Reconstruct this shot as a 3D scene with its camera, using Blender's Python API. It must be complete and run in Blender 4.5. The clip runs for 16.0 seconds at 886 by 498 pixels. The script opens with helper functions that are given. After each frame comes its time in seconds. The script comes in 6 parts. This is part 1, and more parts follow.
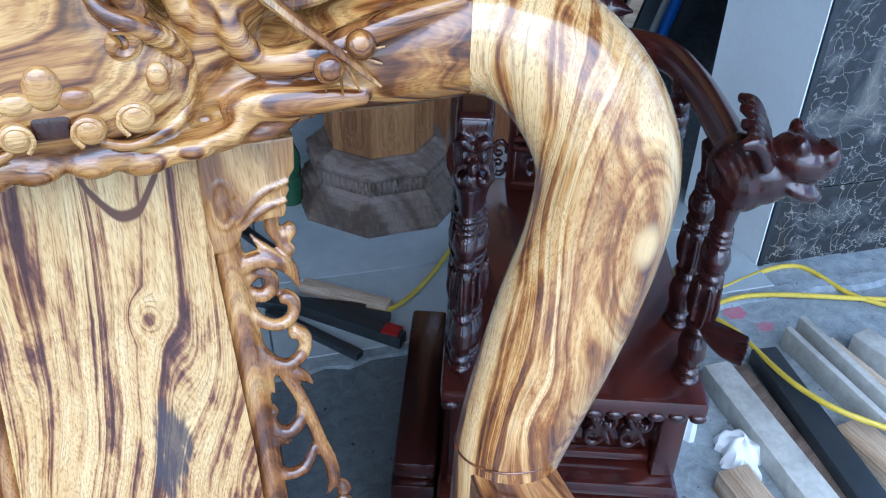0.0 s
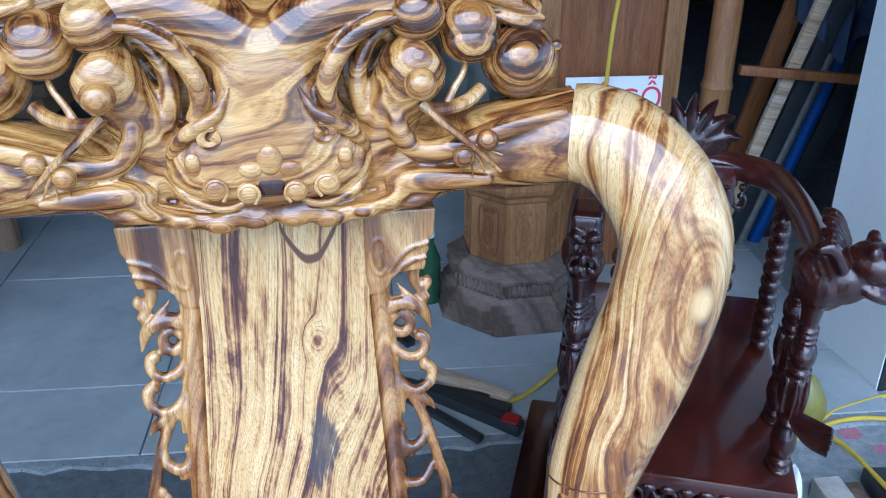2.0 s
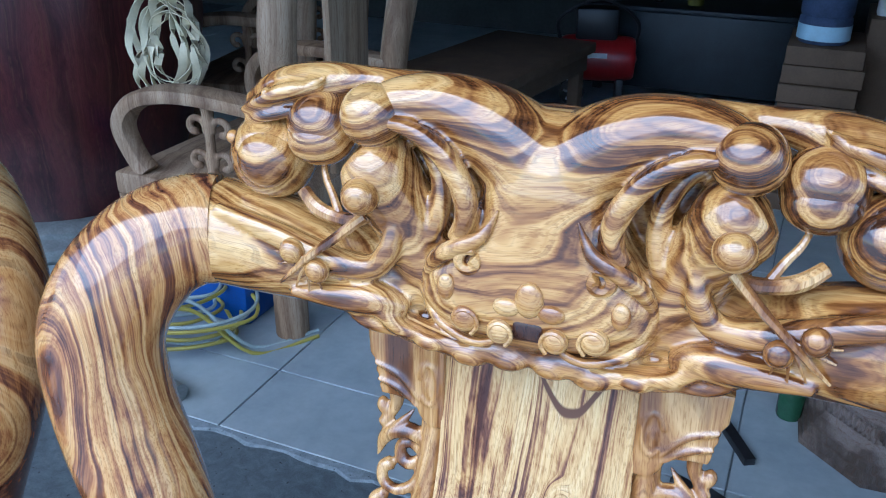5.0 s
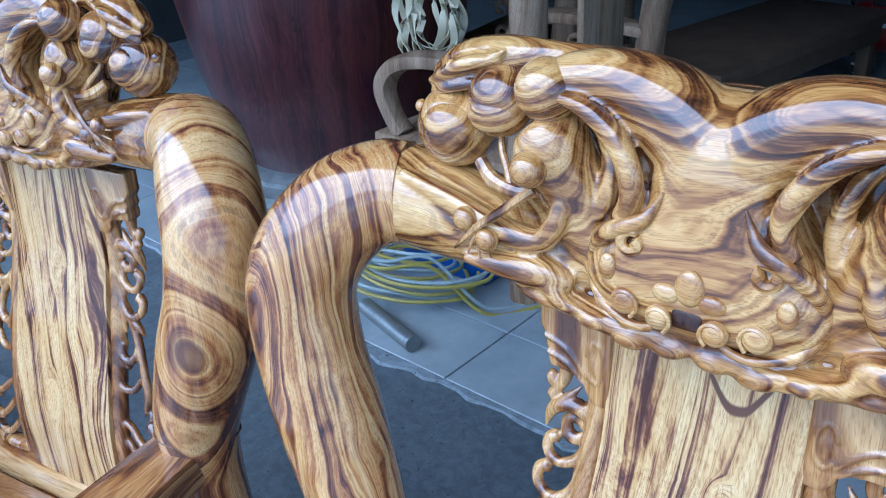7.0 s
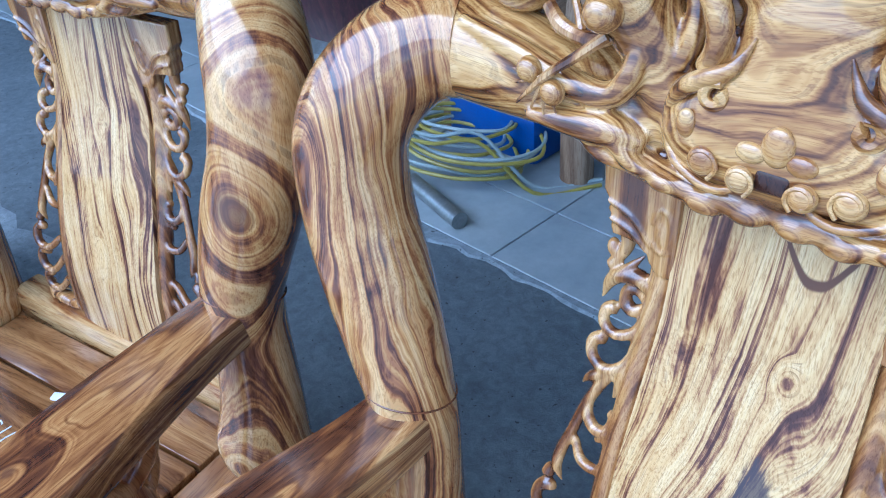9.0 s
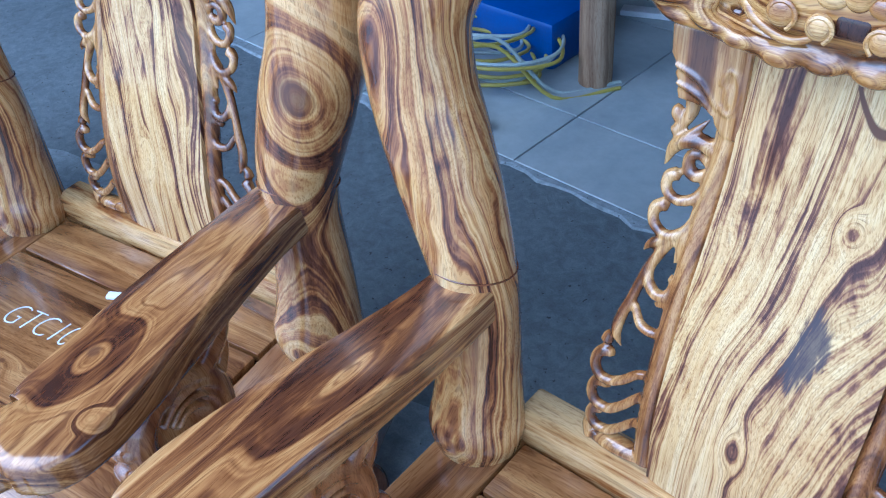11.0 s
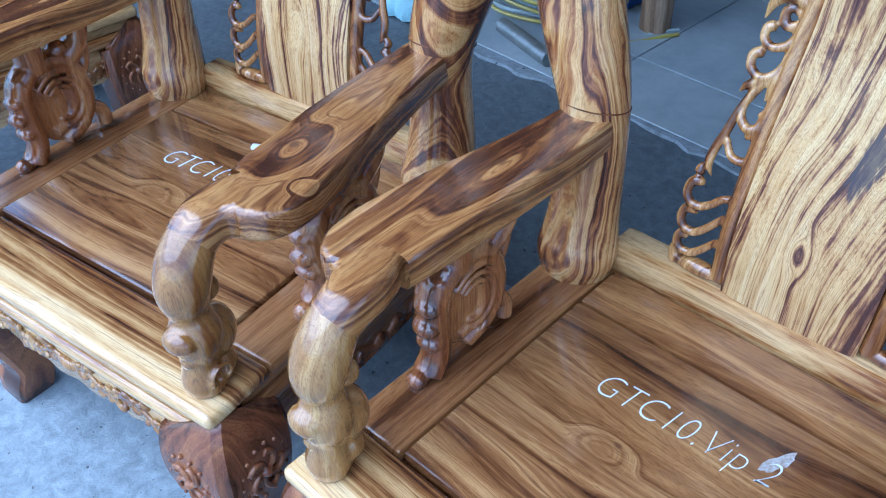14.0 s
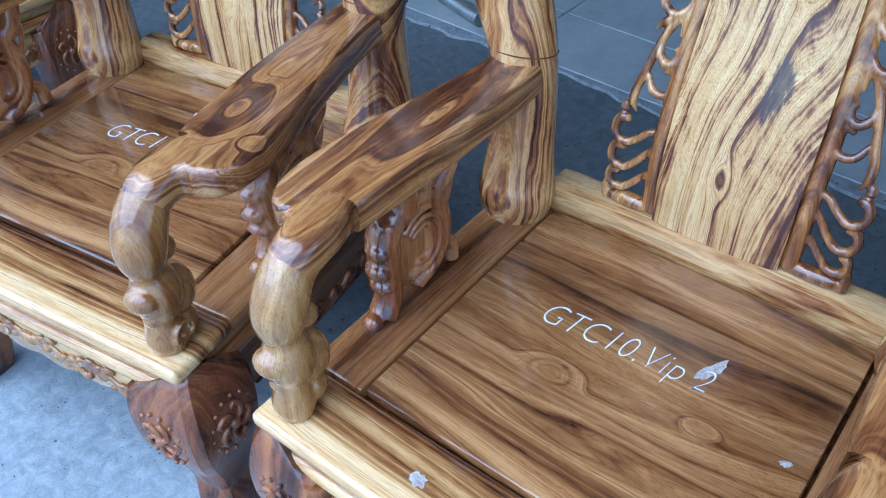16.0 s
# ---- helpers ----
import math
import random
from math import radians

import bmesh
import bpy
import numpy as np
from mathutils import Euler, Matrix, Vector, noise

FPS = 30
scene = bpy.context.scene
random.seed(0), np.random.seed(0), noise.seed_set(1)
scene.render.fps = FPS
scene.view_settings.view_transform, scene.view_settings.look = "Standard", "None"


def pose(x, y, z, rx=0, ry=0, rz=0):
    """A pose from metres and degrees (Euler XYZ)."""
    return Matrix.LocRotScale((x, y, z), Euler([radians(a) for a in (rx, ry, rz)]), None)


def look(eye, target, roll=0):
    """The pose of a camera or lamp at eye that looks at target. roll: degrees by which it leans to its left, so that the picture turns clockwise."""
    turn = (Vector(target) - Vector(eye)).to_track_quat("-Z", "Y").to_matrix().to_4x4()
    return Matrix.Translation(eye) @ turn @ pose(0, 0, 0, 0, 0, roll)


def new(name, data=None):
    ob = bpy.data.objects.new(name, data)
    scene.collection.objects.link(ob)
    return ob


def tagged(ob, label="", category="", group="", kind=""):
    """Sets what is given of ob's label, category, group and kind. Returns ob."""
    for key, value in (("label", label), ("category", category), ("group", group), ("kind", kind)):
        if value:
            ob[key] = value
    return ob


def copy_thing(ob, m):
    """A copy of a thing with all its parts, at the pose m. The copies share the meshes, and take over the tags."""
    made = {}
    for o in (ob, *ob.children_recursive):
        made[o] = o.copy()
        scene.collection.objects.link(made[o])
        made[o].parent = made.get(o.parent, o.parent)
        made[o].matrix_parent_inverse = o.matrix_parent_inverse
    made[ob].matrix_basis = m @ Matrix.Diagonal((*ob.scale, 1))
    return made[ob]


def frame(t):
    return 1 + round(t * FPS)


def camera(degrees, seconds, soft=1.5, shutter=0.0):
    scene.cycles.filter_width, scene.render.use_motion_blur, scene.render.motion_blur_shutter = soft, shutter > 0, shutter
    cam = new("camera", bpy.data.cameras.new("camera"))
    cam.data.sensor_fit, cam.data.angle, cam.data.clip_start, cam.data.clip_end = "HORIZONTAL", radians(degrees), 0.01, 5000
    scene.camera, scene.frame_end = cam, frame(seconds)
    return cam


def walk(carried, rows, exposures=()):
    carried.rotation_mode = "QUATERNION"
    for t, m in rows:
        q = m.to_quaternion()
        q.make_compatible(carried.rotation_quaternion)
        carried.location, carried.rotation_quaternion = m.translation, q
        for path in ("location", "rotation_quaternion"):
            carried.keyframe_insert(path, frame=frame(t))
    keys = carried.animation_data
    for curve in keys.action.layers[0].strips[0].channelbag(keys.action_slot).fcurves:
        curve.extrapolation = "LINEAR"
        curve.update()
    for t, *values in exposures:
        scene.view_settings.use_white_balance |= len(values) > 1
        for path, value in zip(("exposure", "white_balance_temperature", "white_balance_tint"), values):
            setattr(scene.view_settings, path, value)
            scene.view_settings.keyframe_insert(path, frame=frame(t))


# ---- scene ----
cam = camera(54.2, 16.0, soft=1.1)
PATH = [
    (0, (0.112, -0.482, 1.266), (0.562, 1.092, 0.118), 1.8),
    (0.5, (0.056, -0.533, 1.285), (0.531, 1.084, 0.208), 2.4),
    (1, (0.061, -0.59, 1.302), (0.426, 1.097, 0.29), 1.3),
    (1.5, (0.083, -0.647, 1.313), (0.341, 1.091, 0.357), 0.1),
    (2, (0.096, -0.691, 1.316), (0.258, 1.087, 0.415), 0.0),
    (2.5, (0.106, -0.721, 1.326), (0.168, 1.094, 0.488), -0.1),
    (3, (0.116, -0.729, 1.33), (0.084, 1.104, 0.53), -0.6),
    (3.5, (0.127, -0.727, 1.329), (-0.06, 1.099, 0.535), -0.7),
    (4, (0.137, -0.64, 1.327), (-0.278, 1.147, 0.531), -0.0),
    (4.2, (0.136, -0.598, 1.333), (-0.341, 1.17, 0.528), 0.4),
    (6.3, (0.255, -0.463, 1.352), (-0.837, 0.947, 0.448), -2.3),
    (6.5, (0.252, -0.462, 1.352), (-0.884, 0.913, 0.448), -2.7),
    (7, (0.243, -0.461, 1.353), (-0.969, 0.846, 0.447), -3.4),
    (7.5, (0.231, -0.458, 1.342), (-1.018, 0.786, 0.398), -3.7),
    (8, (0.22, -0.444, 1.328), (-1.026, 0.741, 0.306), -3.9),
    (8.5, (0.214, -0.439, 1.319), (-1.004, 0.707, 0.223), -3.4),
    (10.8, (0.214, -0.522, 1.292), (-0.941, 0.537, 0.049), -5.2),
    (11, (0.201, -0.529, 1.291), (-0.933, 0.521, 0.022), -5.4),
    (11.5, (0.16, -0.639, 1.289), (-0.891, 0.461, -0.009), -2.7),
    (12, (0.143, -0.734, 1.281), (-0.849, 0.384, -0.048), -0.4),
    (12.5, (0.156, -0.759, 1.28), (-0.811, 0.353, -0.072), 0.5),
    (13, (0.203, -0.763, 1.281), (-0.79, 0.329, -0.07), -0.2),
    (13.5, (0.262, -0.802, 1.286), (-0.789, 0.252, -0.05), -1.1),
    (14, (0.306, -0.846, 1.287), (-0.83, 0.169, -0.009), -2.1),
    (14.5, (0.324, -0.88, 1.284), (-0.856, 0.124, 0.019), -2.6),
    (15, (0.337, -0.9, 1.291), (-0.831, 0.126, 0.033), -2.5),
    (15.5, (0.349, -0.9, 1.297), (-0.764, 0.157, 0.015), -2.7),
    (16, (0.356, -0.894, 1.295), (-0.668, 0.175, -0.05), -3.1),
]
walk(cam, [(t, look(eye, target, roll)) for t, eye, target, roll in PATH], [(0, 1.77, 5200, 8), (3, 1.74, 5180, 8), (4, 1.74, 5150, 8), (7, 1.68, 4800, 8), (11, 1.74, 4680, 8), (13, 1.60, 4690, 8), (16, 1.50, 4830, 7)])

# ---- world, sun ----
world = bpy.data.worlds.new("street_sky")
scene.world = world
world.use_nodes = True
wn = world.node_tree.nodes
sky = wn.new("ShaderNodeTexSky")
sky.sky_type = 'NISHITA'
sky.sun_disc = False
sky.sun_elevation = radians(65)
sky.sun_rotation = radians(204)
world.node_tree.links.new(sky.outputs[0], wn["Background"].inputs[0])
wn["Background"].inputs[1].default_value = 0.13
sun = new("sun", bpy.data.lights.new("sun", 'SUN'))
sun.data.energy = 2.0
sun.data.angle = radians(95)
sun.data.color = (0.97, 0.98, 1.0)
sun.matrix_world = look((-0.9, -2.0, 4.8), (0, 0, 0))


# ---- materials ----
def nodes_of(name):
    m = bpy.data.materials.new(name)
    m.use_nodes = True
    nt = m.node_tree
    return m, nt, nt.nodes["Principled BSDF"]


def ramp(nt, fac, stops):
    r = nt.nodes.new("ShaderNodeValToRGB")
    els = r.color_ramp.elements
    while len(els) < len(stops):
        els.new(0.5)
    for e, (p, c) in zip(els, stops):
        e.position, e.color = p, (*c, 1)
    nt.links.new(fac, r.inputs[0])
    return r.outputs[0]


def tex_noise(nt, vec, scale, detail=3, rough=0.55, dims='3D', dist=0.0):
    n = nt.nodes.new("ShaderNodeTexNoise")
    n.noise_dimensions = dims
    n.inputs["Scale"].default_value = scale
    n.inputs["Detail"].default_value = detail
    n.inputs["Roughness"].default_value = rough
    n.inputs["Distortion"].default_value = dist
    if vec is not None:
        nt.links.new(vec, n.inputs["W" if dims == '1D' else "Vector"])
    return n.outputs[0]


def vmath(nt, op, a, b=None, val=None):
    n = nt.nodes.new("ShaderNodeVectorMath")
    n.operation = op
    nt.links.new(a, n.inputs[0])
    if b is not None:
        nt.links.new(b, n.inputs[1])
    if val is not None:
        if op == 'SCALE':
            n.inputs["Scale"].default_value = val
        else:
            n.inputs[1].default_value = val
    return n.outputs["Value" if op in ('LENGTH', 'DOT_PRODUCT') else "Vector"]


def math_n(nt, op, a, b):
    n = nt.nodes.new("ShaderNodeMath")
    n.operation = op
    for i, v in enumerate((a, b)):
        if isinstance(v, (int, float)):
            n.inputs[i].default_value = v
        else:
            nt.links.new(v, n.inputs[i])
    return n.outputs[0]


def mixc(nt, fac, a, b, mode='MIX'):
    n = nt.nodes.new("ShaderNodeMix")
    n.data_type, n.blend_type = 'RGBA', mode
    for sock, v in ((n.inputs[0], fac), (n.inputs[6], a), (n.inputs[7], b)):
        if isinstance(v, (int, float)):
            sock.default_value = v
        elif isinstance(v, tuple):
            sock.default_value = (*v, 1)
        else:
            nt.links.new(v, sock)
    return n.outputs[2]


def bump(nt, bsdf, height, strength, dist=0.002):
    b = nt.nodes.new("ShaderNodeBump")
    b.inputs["Strength"].default_value = strength
    b.inputs["Distance"].default_value = dist
    nt.links.new(height, b.inputs["Height"])
    nt.links.new(b.outputs[0], bsdf.inputs["Normal"])


PALE, GOLD, RUST, UMBER, PLUM = (0.80, 0.60, 0.31), (0.62, 0.37, 0.13), (0.33, 0.145, 0.045), (0.105, 0.045, 0.022), (0.052, 0.023, 0.018)
SLATE_STAIN = (0.050, 0.042, 0.046)


def wood(name, axis="z", centre=(0, 0, 0), bands=55.0, warp=0.03, stretch=0.25, tones=None, gloss=0.16, tilt=(0, 0, 0), wander=0.25, coat=0.5, knots=(), mark=None, stain=None, strands=0.45, rings=0.42, streaks=0.32, mass=0.8, sap=None, core=None):
    """Lacquered figured wood: broad and narrow growth bands round an axis, swirling round knots, broken dark strands and pores along it."""
    m, nt, b = nodes_of(name)
    tc = nt.nodes.new("ShaderNodeTexCoord")
    mp = nt.nodes.new("ShaderNodeMapping")
    mp.vector_type = 'POINT'
    rot = {"z": (0, 0, 0), "y": (90, 0, 0), "x": (0, 90, 0)}[axis]
    mp.inputs["Rotation"].default_value = [radians(r + t) for r, t in zip(rot, tilt)]
    sub = vmath(nt, 'SUBTRACT', tc.outputs["Object"], val=centre)
    info = nt.nodes.new("ShaderNodeObjectInfo")
    off = nt.nodes.new("ShaderNodeCombineXYZ")
    for i, k in enumerate((0.11, 0.08, 0.9)):
        nt.links.new(math_n(nt, 'MULTIPLY', math_n(nt, 'SUBTRACT', info.outputs["Random"], 0.5), k * wander * 2), off.inputs[i])
    nt.links.new(sub, mp.inputs[0])
    v = vmath(nt, 'ADD', mp.outputs[0], off.outputs[0])
    flat = vmath(nt, 'MULTIPLY', v, val=(1, 1, stretch))

    def swirl(scale, amount):
        n = nt.nodes.new("ShaderNodeTexNoise")
        n.inputs["Scale"].default_value = scale
        n.inputs["Detail"].default_value = 2.0
        nt.links.new(flat, n.inputs["Vector"])
        return vmath(nt, 'SCALE', vmath(nt, 'SUBTRACT', n.outputs["Color"], val=(0.5, 0.5, 0.5)), val=amount)
    w, w2 = swirl(6.0, warp * 2.2), swirl(24.0, warp * 0.30)
    q = vmath(nt, 'ADD', vmath(nt, 'ADD', v, w), w2)
    r = vmath(nt, 'LENGTH', vmath(nt, 'MULTIPLY', q, val=(1, 1, 0)))

    def reach(at, tall, wob):
        d = vmath(nt, 'SUBTRACT', vmath(nt, 'ADD', sub, vmath(nt, 'SCALE', w, val=wob)), val=[a - c for a, c in zip(at, centre)])
        return vmath(nt, 'LENGTH', vmath(nt, 'MULTIPLY', d, val=[1 / tall if axis == k else 1 for k in "xyz"]))

    def fade(d, near, far):
        mr = nt.nodes.new("ShaderNodeMapRange")
        mr.interpolation_type = 'SMOOTHSTEP'
        nt.links.new(d, mr.inputs[0])
        for i, val in ((1, near), (2, far), (3, 1.0), (4, 0.0)):
            mr.inputs[i].default_value = val
        return mr.outputs[0]
    for kx, ky, kz, size, tall in knots:
        d = reach((kx, ky, kz), tall, 0.5)
        perp = {"z": (kx - centre[0], ky - centre[1]), "y": (kx - centre[0], kz - centre[2]), "x": (ky - centre[1], kz - centre[2])}[axis]
        mx = nt.nodes.new("ShaderNodeMix")
        for i, val in ((0, fade(d, size * 0.3, size)), (2, r), (3, math_n(nt, 'ADD', math_n(nt, 'MULTIPLY', d, 0.5), math.hypot(*perp) - size * 0.3))):
            nt.links.new(val, mx.inputs[i])
        r = mx.outputs[0]
    broad = tex_noise(nt, r, bands * 0.62, 1.5, 0.5, '1D')
    narrow = tex_noise(nt, r, bands * 2.3, 3.0, 0.62, '1D')
    drift = tex_noise(nt, flat, 5.0, 2.0)
    band = math_n(nt, 'ADD', math_n(nt, 'MULTIPLY', broad, mass), math_n(nt, 'MULTIPLY', narrow, rings))
    band = math_n(nt, 'ADD', math_n(nt, 'SUBTRACT', band, (rings + mass) * 0.5 - 0.5), math_n(nt, 'MULTIPLY', math_n(nt, 'SUBTRACT', drift, 0.5), 0.32))
    # figure that comes and goes along the grain
    broken = tex_noise(nt, vmath(nt, 'MULTIPLY', q, val=(1, 1, 0.16)), 34.0, 2.0, 0.55)
    smear = tex_noise(nt, vmath(nt, 'MULTIPLY', q, val=(1, 1, 0.22)), 75.0, 3.0, 0.6)
    streak = tex_noise(nt, vmath(nt, 'MULTIPLY', q, val=(1, 1, 0.055)), 105.0, 4.0, 0.62)
    band = math_n(nt, 'ADD', band, math_n(nt, 'ADD', math_n(nt, 'MULTIPLY', math_n(nt, 'SUBTRACT', broken, 0.5), 0.34), math_n(nt, 'MULTIPLY', math_n(nt, 'SUBTRACT', smear, 0.5), 0.24)))
    band = math_n(nt, 'ADD', band, math_n(nt, 'MULTIPLY', math_n(nt, 'SUBTRACT', streak, 0.5), streaks))
    if sap:
        part_y = nt.nodes.new("ShaderNodeSeparateXYZ")
        nt.links.new(vmath(nt, 'ADD', tc.outputs["Object"], vmath(nt, 'SCALE', w, val=0.25)), part_y.inputs[0])
        band = math_n(nt, 'ADD', band, math_n(nt, 'MULTIPLY', fade(part_y.outputs[1], sap[0], sap[1]), sap[2]))
    col = ramp(nt, band, tones or ((0.30, PLUM), (0.39, UMBER), (0.45, RUST), (0.52, GOLD), (0.62, PALE)))
    # thin dark strands that break off along the grain
    fine = tex_noise(nt, r, bands * 6, 3.0, 0.65, '1D')
    line = math_n(nt, 'MULTIPLY', ramp(nt, fine, ((0.34, (1, 1, 1)), (0.50, (0, 0, 0)))), ramp(nt, streak, ((0.44, (0, 0, 0)), (0.56, (1, 1, 1)))))
    col = mixc(nt, math_n(nt, 'MULTIPLY', line, strands), col, (0.13, 0.06, 0.034))
    pores = tex_noise(nt, vmath(nt, 'MULTIPLY', q, val=(1, 1, 0.03)), 800.0, 2.0, 0.6)
    col = mixc(nt, 0.6, col, ramp(nt, pores, ((0.36, (0.5, 0.38, 0.28)), (0.5, (1, 1, 1)))), 'MULTIPLY')
    blot = tex_noise(nt, flat, 9.0, 3.0)
    col = mixc(nt, 0.4, col, ramp(nt, blot, ((0.35, (0.80, 0.62, 0.42)), (0.6, (1, 1, 1)))), 'MULTIPLY')
    col = mixc(nt, 1.0, col, (0.82, 0.75, 0.65), 'MULTIPLY')
    if stain:
        d = math_n(nt, 'ADD', reach(stain[:3], stain[4], 0.6), math_n(nt, 'MULTIPLY', math_n(nt, 'SUBTRACT', narrow, 0.5), stain[3] * 1.3))
        d = math_n(nt, 'ADD', d, math_n(nt, 'MULTIPLY', math_n(nt, 'SUBTRACT', broken, 0.5), stain[3] * 2.2))
        d = math_n(nt, 'ADD', d, math_n(nt, 'MULTIPLY', math_n(nt, 'SUBTRACT', streak, 0.5), stain[3] * 2.2))
        col = mixc(nt, math_n(nt, 'MULTIPLY', fade(d, stain[3] * 0.5, stain[3] * 1.15), 0.85), col, SLATE_STAIN)
    if knots:
        kx, ky, kz, size, tall = knots[0]
        d = math_n(nt, 'ADD', reach((kx, ky, kz), 1.0 + (tall - 1) * 0.3, 0.0), math_n(nt, 'MULTIPLY', band, size * 0.12))
        col = mixc(nt, math_n(nt, 'MULTIPLY', fade(d, size * 0.12, size * 0.24), 0.8), col, core or UMBER)
    if mark:
        sep = nt.nodes.new("ShaderNodeSeparateXYZ")
        nt.links.new(vmath(nt, 'ADD', tc.outputs["Object"], vmath(nt, 'SCALE', w2, val=1.2)), sep.inputs[0])
        dx = math_n(nt, 'SUBTRACT', sep.outputs[0], mark[0])
        par = math_n(nt, 'SUBTRACT', math_n(nt, 'SUBTRACT', sep.outputs[2], mark[1]), math_n(nt, 'MULTIPLY', math_n(nt, 'MULTIPLY', dx, dx), 46.0))
        on = math_n(nt, 'MULTIPLY', fade(math_n(nt, 'ABSOLUTE', par, 0.0), 0.0034, 0.0066), math_n(nt, 'LESS_THAN', math_n(nt, 'ABSOLUTE', dx, 0.0), 0.030))
        col = mixc(nt, on, col, UMBER)
    nt.links.new(col, b.inputs["Base Color"])
    b.inputs["Roughness"].default_value = gloss + 0.10
    b.inputs["Coat Weight"].default_value = coat
    b.inputs["Coat Roughness"].default_value = gloss
    b.inputs["Coat IOR"].default_value = 1.6
    b.inputs["Specular IOR Level"].default_value = 0.25
    bump(nt, b, pores, 0.06, 0.0006)
    return m


def plain(name, colour, rough=0.6, metal=0.0, vary=0.25, scale=12.0, bumpy=0.15, fine=120.0, coat=0.0, second=None):
    """A surface of one colour with stains at a large and grain at a small scale."""
    m, nt, b = nodes_of(name)
    tc = nt.nodes.new("ShaderNodeTexCoord")
    big = tex_noise(nt, tc.outputs["Object"], scale, 4.0, 0.6)
    small = tex_noise(nt, tc.outputs["Object"], fine, 3.0, 0.6)
    lo = tuple(c * (1 - vary) for c in colour)
    col = ramp(nt, big, ((0.32, second or lo), (0.62, colour)))
    col = mixc(nt, vary, col, ramp(nt, small, ((0.35, (0.45, 0.45, 0.45)), (0.65, (1, 1, 1)))), 'MULTIPLY')
    nt.links.new(col, b.inputs["Base Color"])
    b.inputs["Roughness"].default_value = rough
    b.inputs["Metallic"].default_value = metal
    b.inputs["Coat Weight"].default_value = coat
    b.inputs["Coat Roughness"].default_value = 0.12
    bump(nt, b, small, bumpy, 0.003)
    return m


WALNUT = ((0.25, PLUM), (0.35, (0.135, 0.057, 0.028)), (0.43, (0.28, 0.132, 0.050)), (0.53, (0.46, 0.255, 0.098)), (0.70, (0.66, 0.43, 0.19)))
CREAM = ((0.24, PLUM), (0.32, UMBER), (0.39, RUST), (0.46, (0.60, 0.40, 0.18)), (0.54, PALE), (0.70, (0.84, 0.67, 0.39)))
BOLD = ((0.27, PLUM), (0.36, (0.15, 0.07, 0.042)), (0.43, RUST), (0.50, (0.62, 0.38, 0.15)), (0.60, PALE), (0.74, (0.84, 0.65, 0.36)))
RUDDY = ((0.27, PLUM), (0.355, (0.16, 0.063, 0.036)), (0.43, (0.40, 0.18, 0.066)), (0.50, (0.62, 0.36, 0.135)), (0.61, (0.76, 0.51, 0.23)), (0.76, PALE))
ZEBRA = ((0.28, (0.05, 0.020, 0.009)), (0.385, (0.14, 0.054, 0.017)), (0.45, (0.32, 0.145, 0.042)), (0.52, (0.53, 0.295, 0.092)), (0.61, (0.70, 0.445, 0.165)), (0.77, (0.84, 0.60, 0.28)))
M_POST_R = wood("wood_post_right", "z", (0.165, 0.22, 0.9), 48, 0.055, 0.36, BOLD, wander=0.0, gloss=0.11, coat=0.75, rings=0.5, mass=0.66, streaks=0.25, knots=((0.388, -0.058, 0.905, 0.095, 2.3),), core=(0.70, 0.47, 0.21))
M_POST_L = wood("wood_post_left", "z", (-0.20, 0.25, 0.9), 56, 0.058, 0.40, RUDDY, wander=0.0, gloss=0.11, coat=0.75, rings=0.68, mass=0.5, streaks=0.25, knots=((-0.424, -0.055, 0.87, 0.07, 2.2),))
M_POST_EYE = wood("wood_post_eye", "z", (0.22, 0.2, 0.9), 50, 0.035, 0.42, RUDDY, wander=0.0, gloss=0.11, coat=0.75, rings=0.66, mass=0.55, streaks=0.2, knots=((0.375, -0.066, 0.842, 0.17, 1.35),))
M_CREST = wood("wood_crest", "x", (0.0, 0.27, 0.98), 72, 0.050, 0.4, ZEBRA, wander=0.0, gloss=0.10, coat=0.9, rings=0.64, mass=0.55, streaks=0.34)
SPLAT = ((0.26, (0.075, 0.034, 0.030)), (0.35, (0.185, 0.085, 0.056)), (0.415, (0.42, 0.24, 0.115)), (0.47, (0.64, 0.44, 0.20)), (0.57, (0.76, 0.565, 0.285)), (0.75, (0.84, 0.67, 0.385)))
M_SPLAT = wood("wood_splat", "z", (0.9, -0.3, 0.75), 104, 0.052, 0.10, SPLAT, wander=0.0, gloss=0.14, strands=0.5, rings=0.6, streaks=0.55, mass=0.78, knots=((0.027, 0.07, 0.8195, 0.022, 1.5), (0.0, 0.0, 0.575, 0.030, 1.9)), mark=(0.0303, 0.912), stain=(0.032, 0.045, 0.706, 0.0155, 3.4))
M_SPLAT_B = wood("wood_splat_second", "z", (-0.8, -0.4, 0.75), 104, 0.055, 0.10, SPLAT, wander=0.0, gloss=0.14, strands=0.5, rings=0.6, streaks=0.55, mass=0.78, knots=((0.012, 0.06, 0.80, 0.022, 1.6), (-0.004, 0.01, 0.60, 0.030, 2.6)))
M_FRET = wood("wood_fret", "z", (0.1, -0.1, 0.7), 40, 0.03, 0.25, ((0.32, UMBER), (0.42, (0.19, 0.080, 0.028)), (0.51, (0.35, 0.170, 0.058)), (0.60, (0.52, 0.30, 0.110)), (0.72, (0.70, 0.46, 0.20))), wander=0.0, gloss=0.08, coat=0.95, rings=0.7)
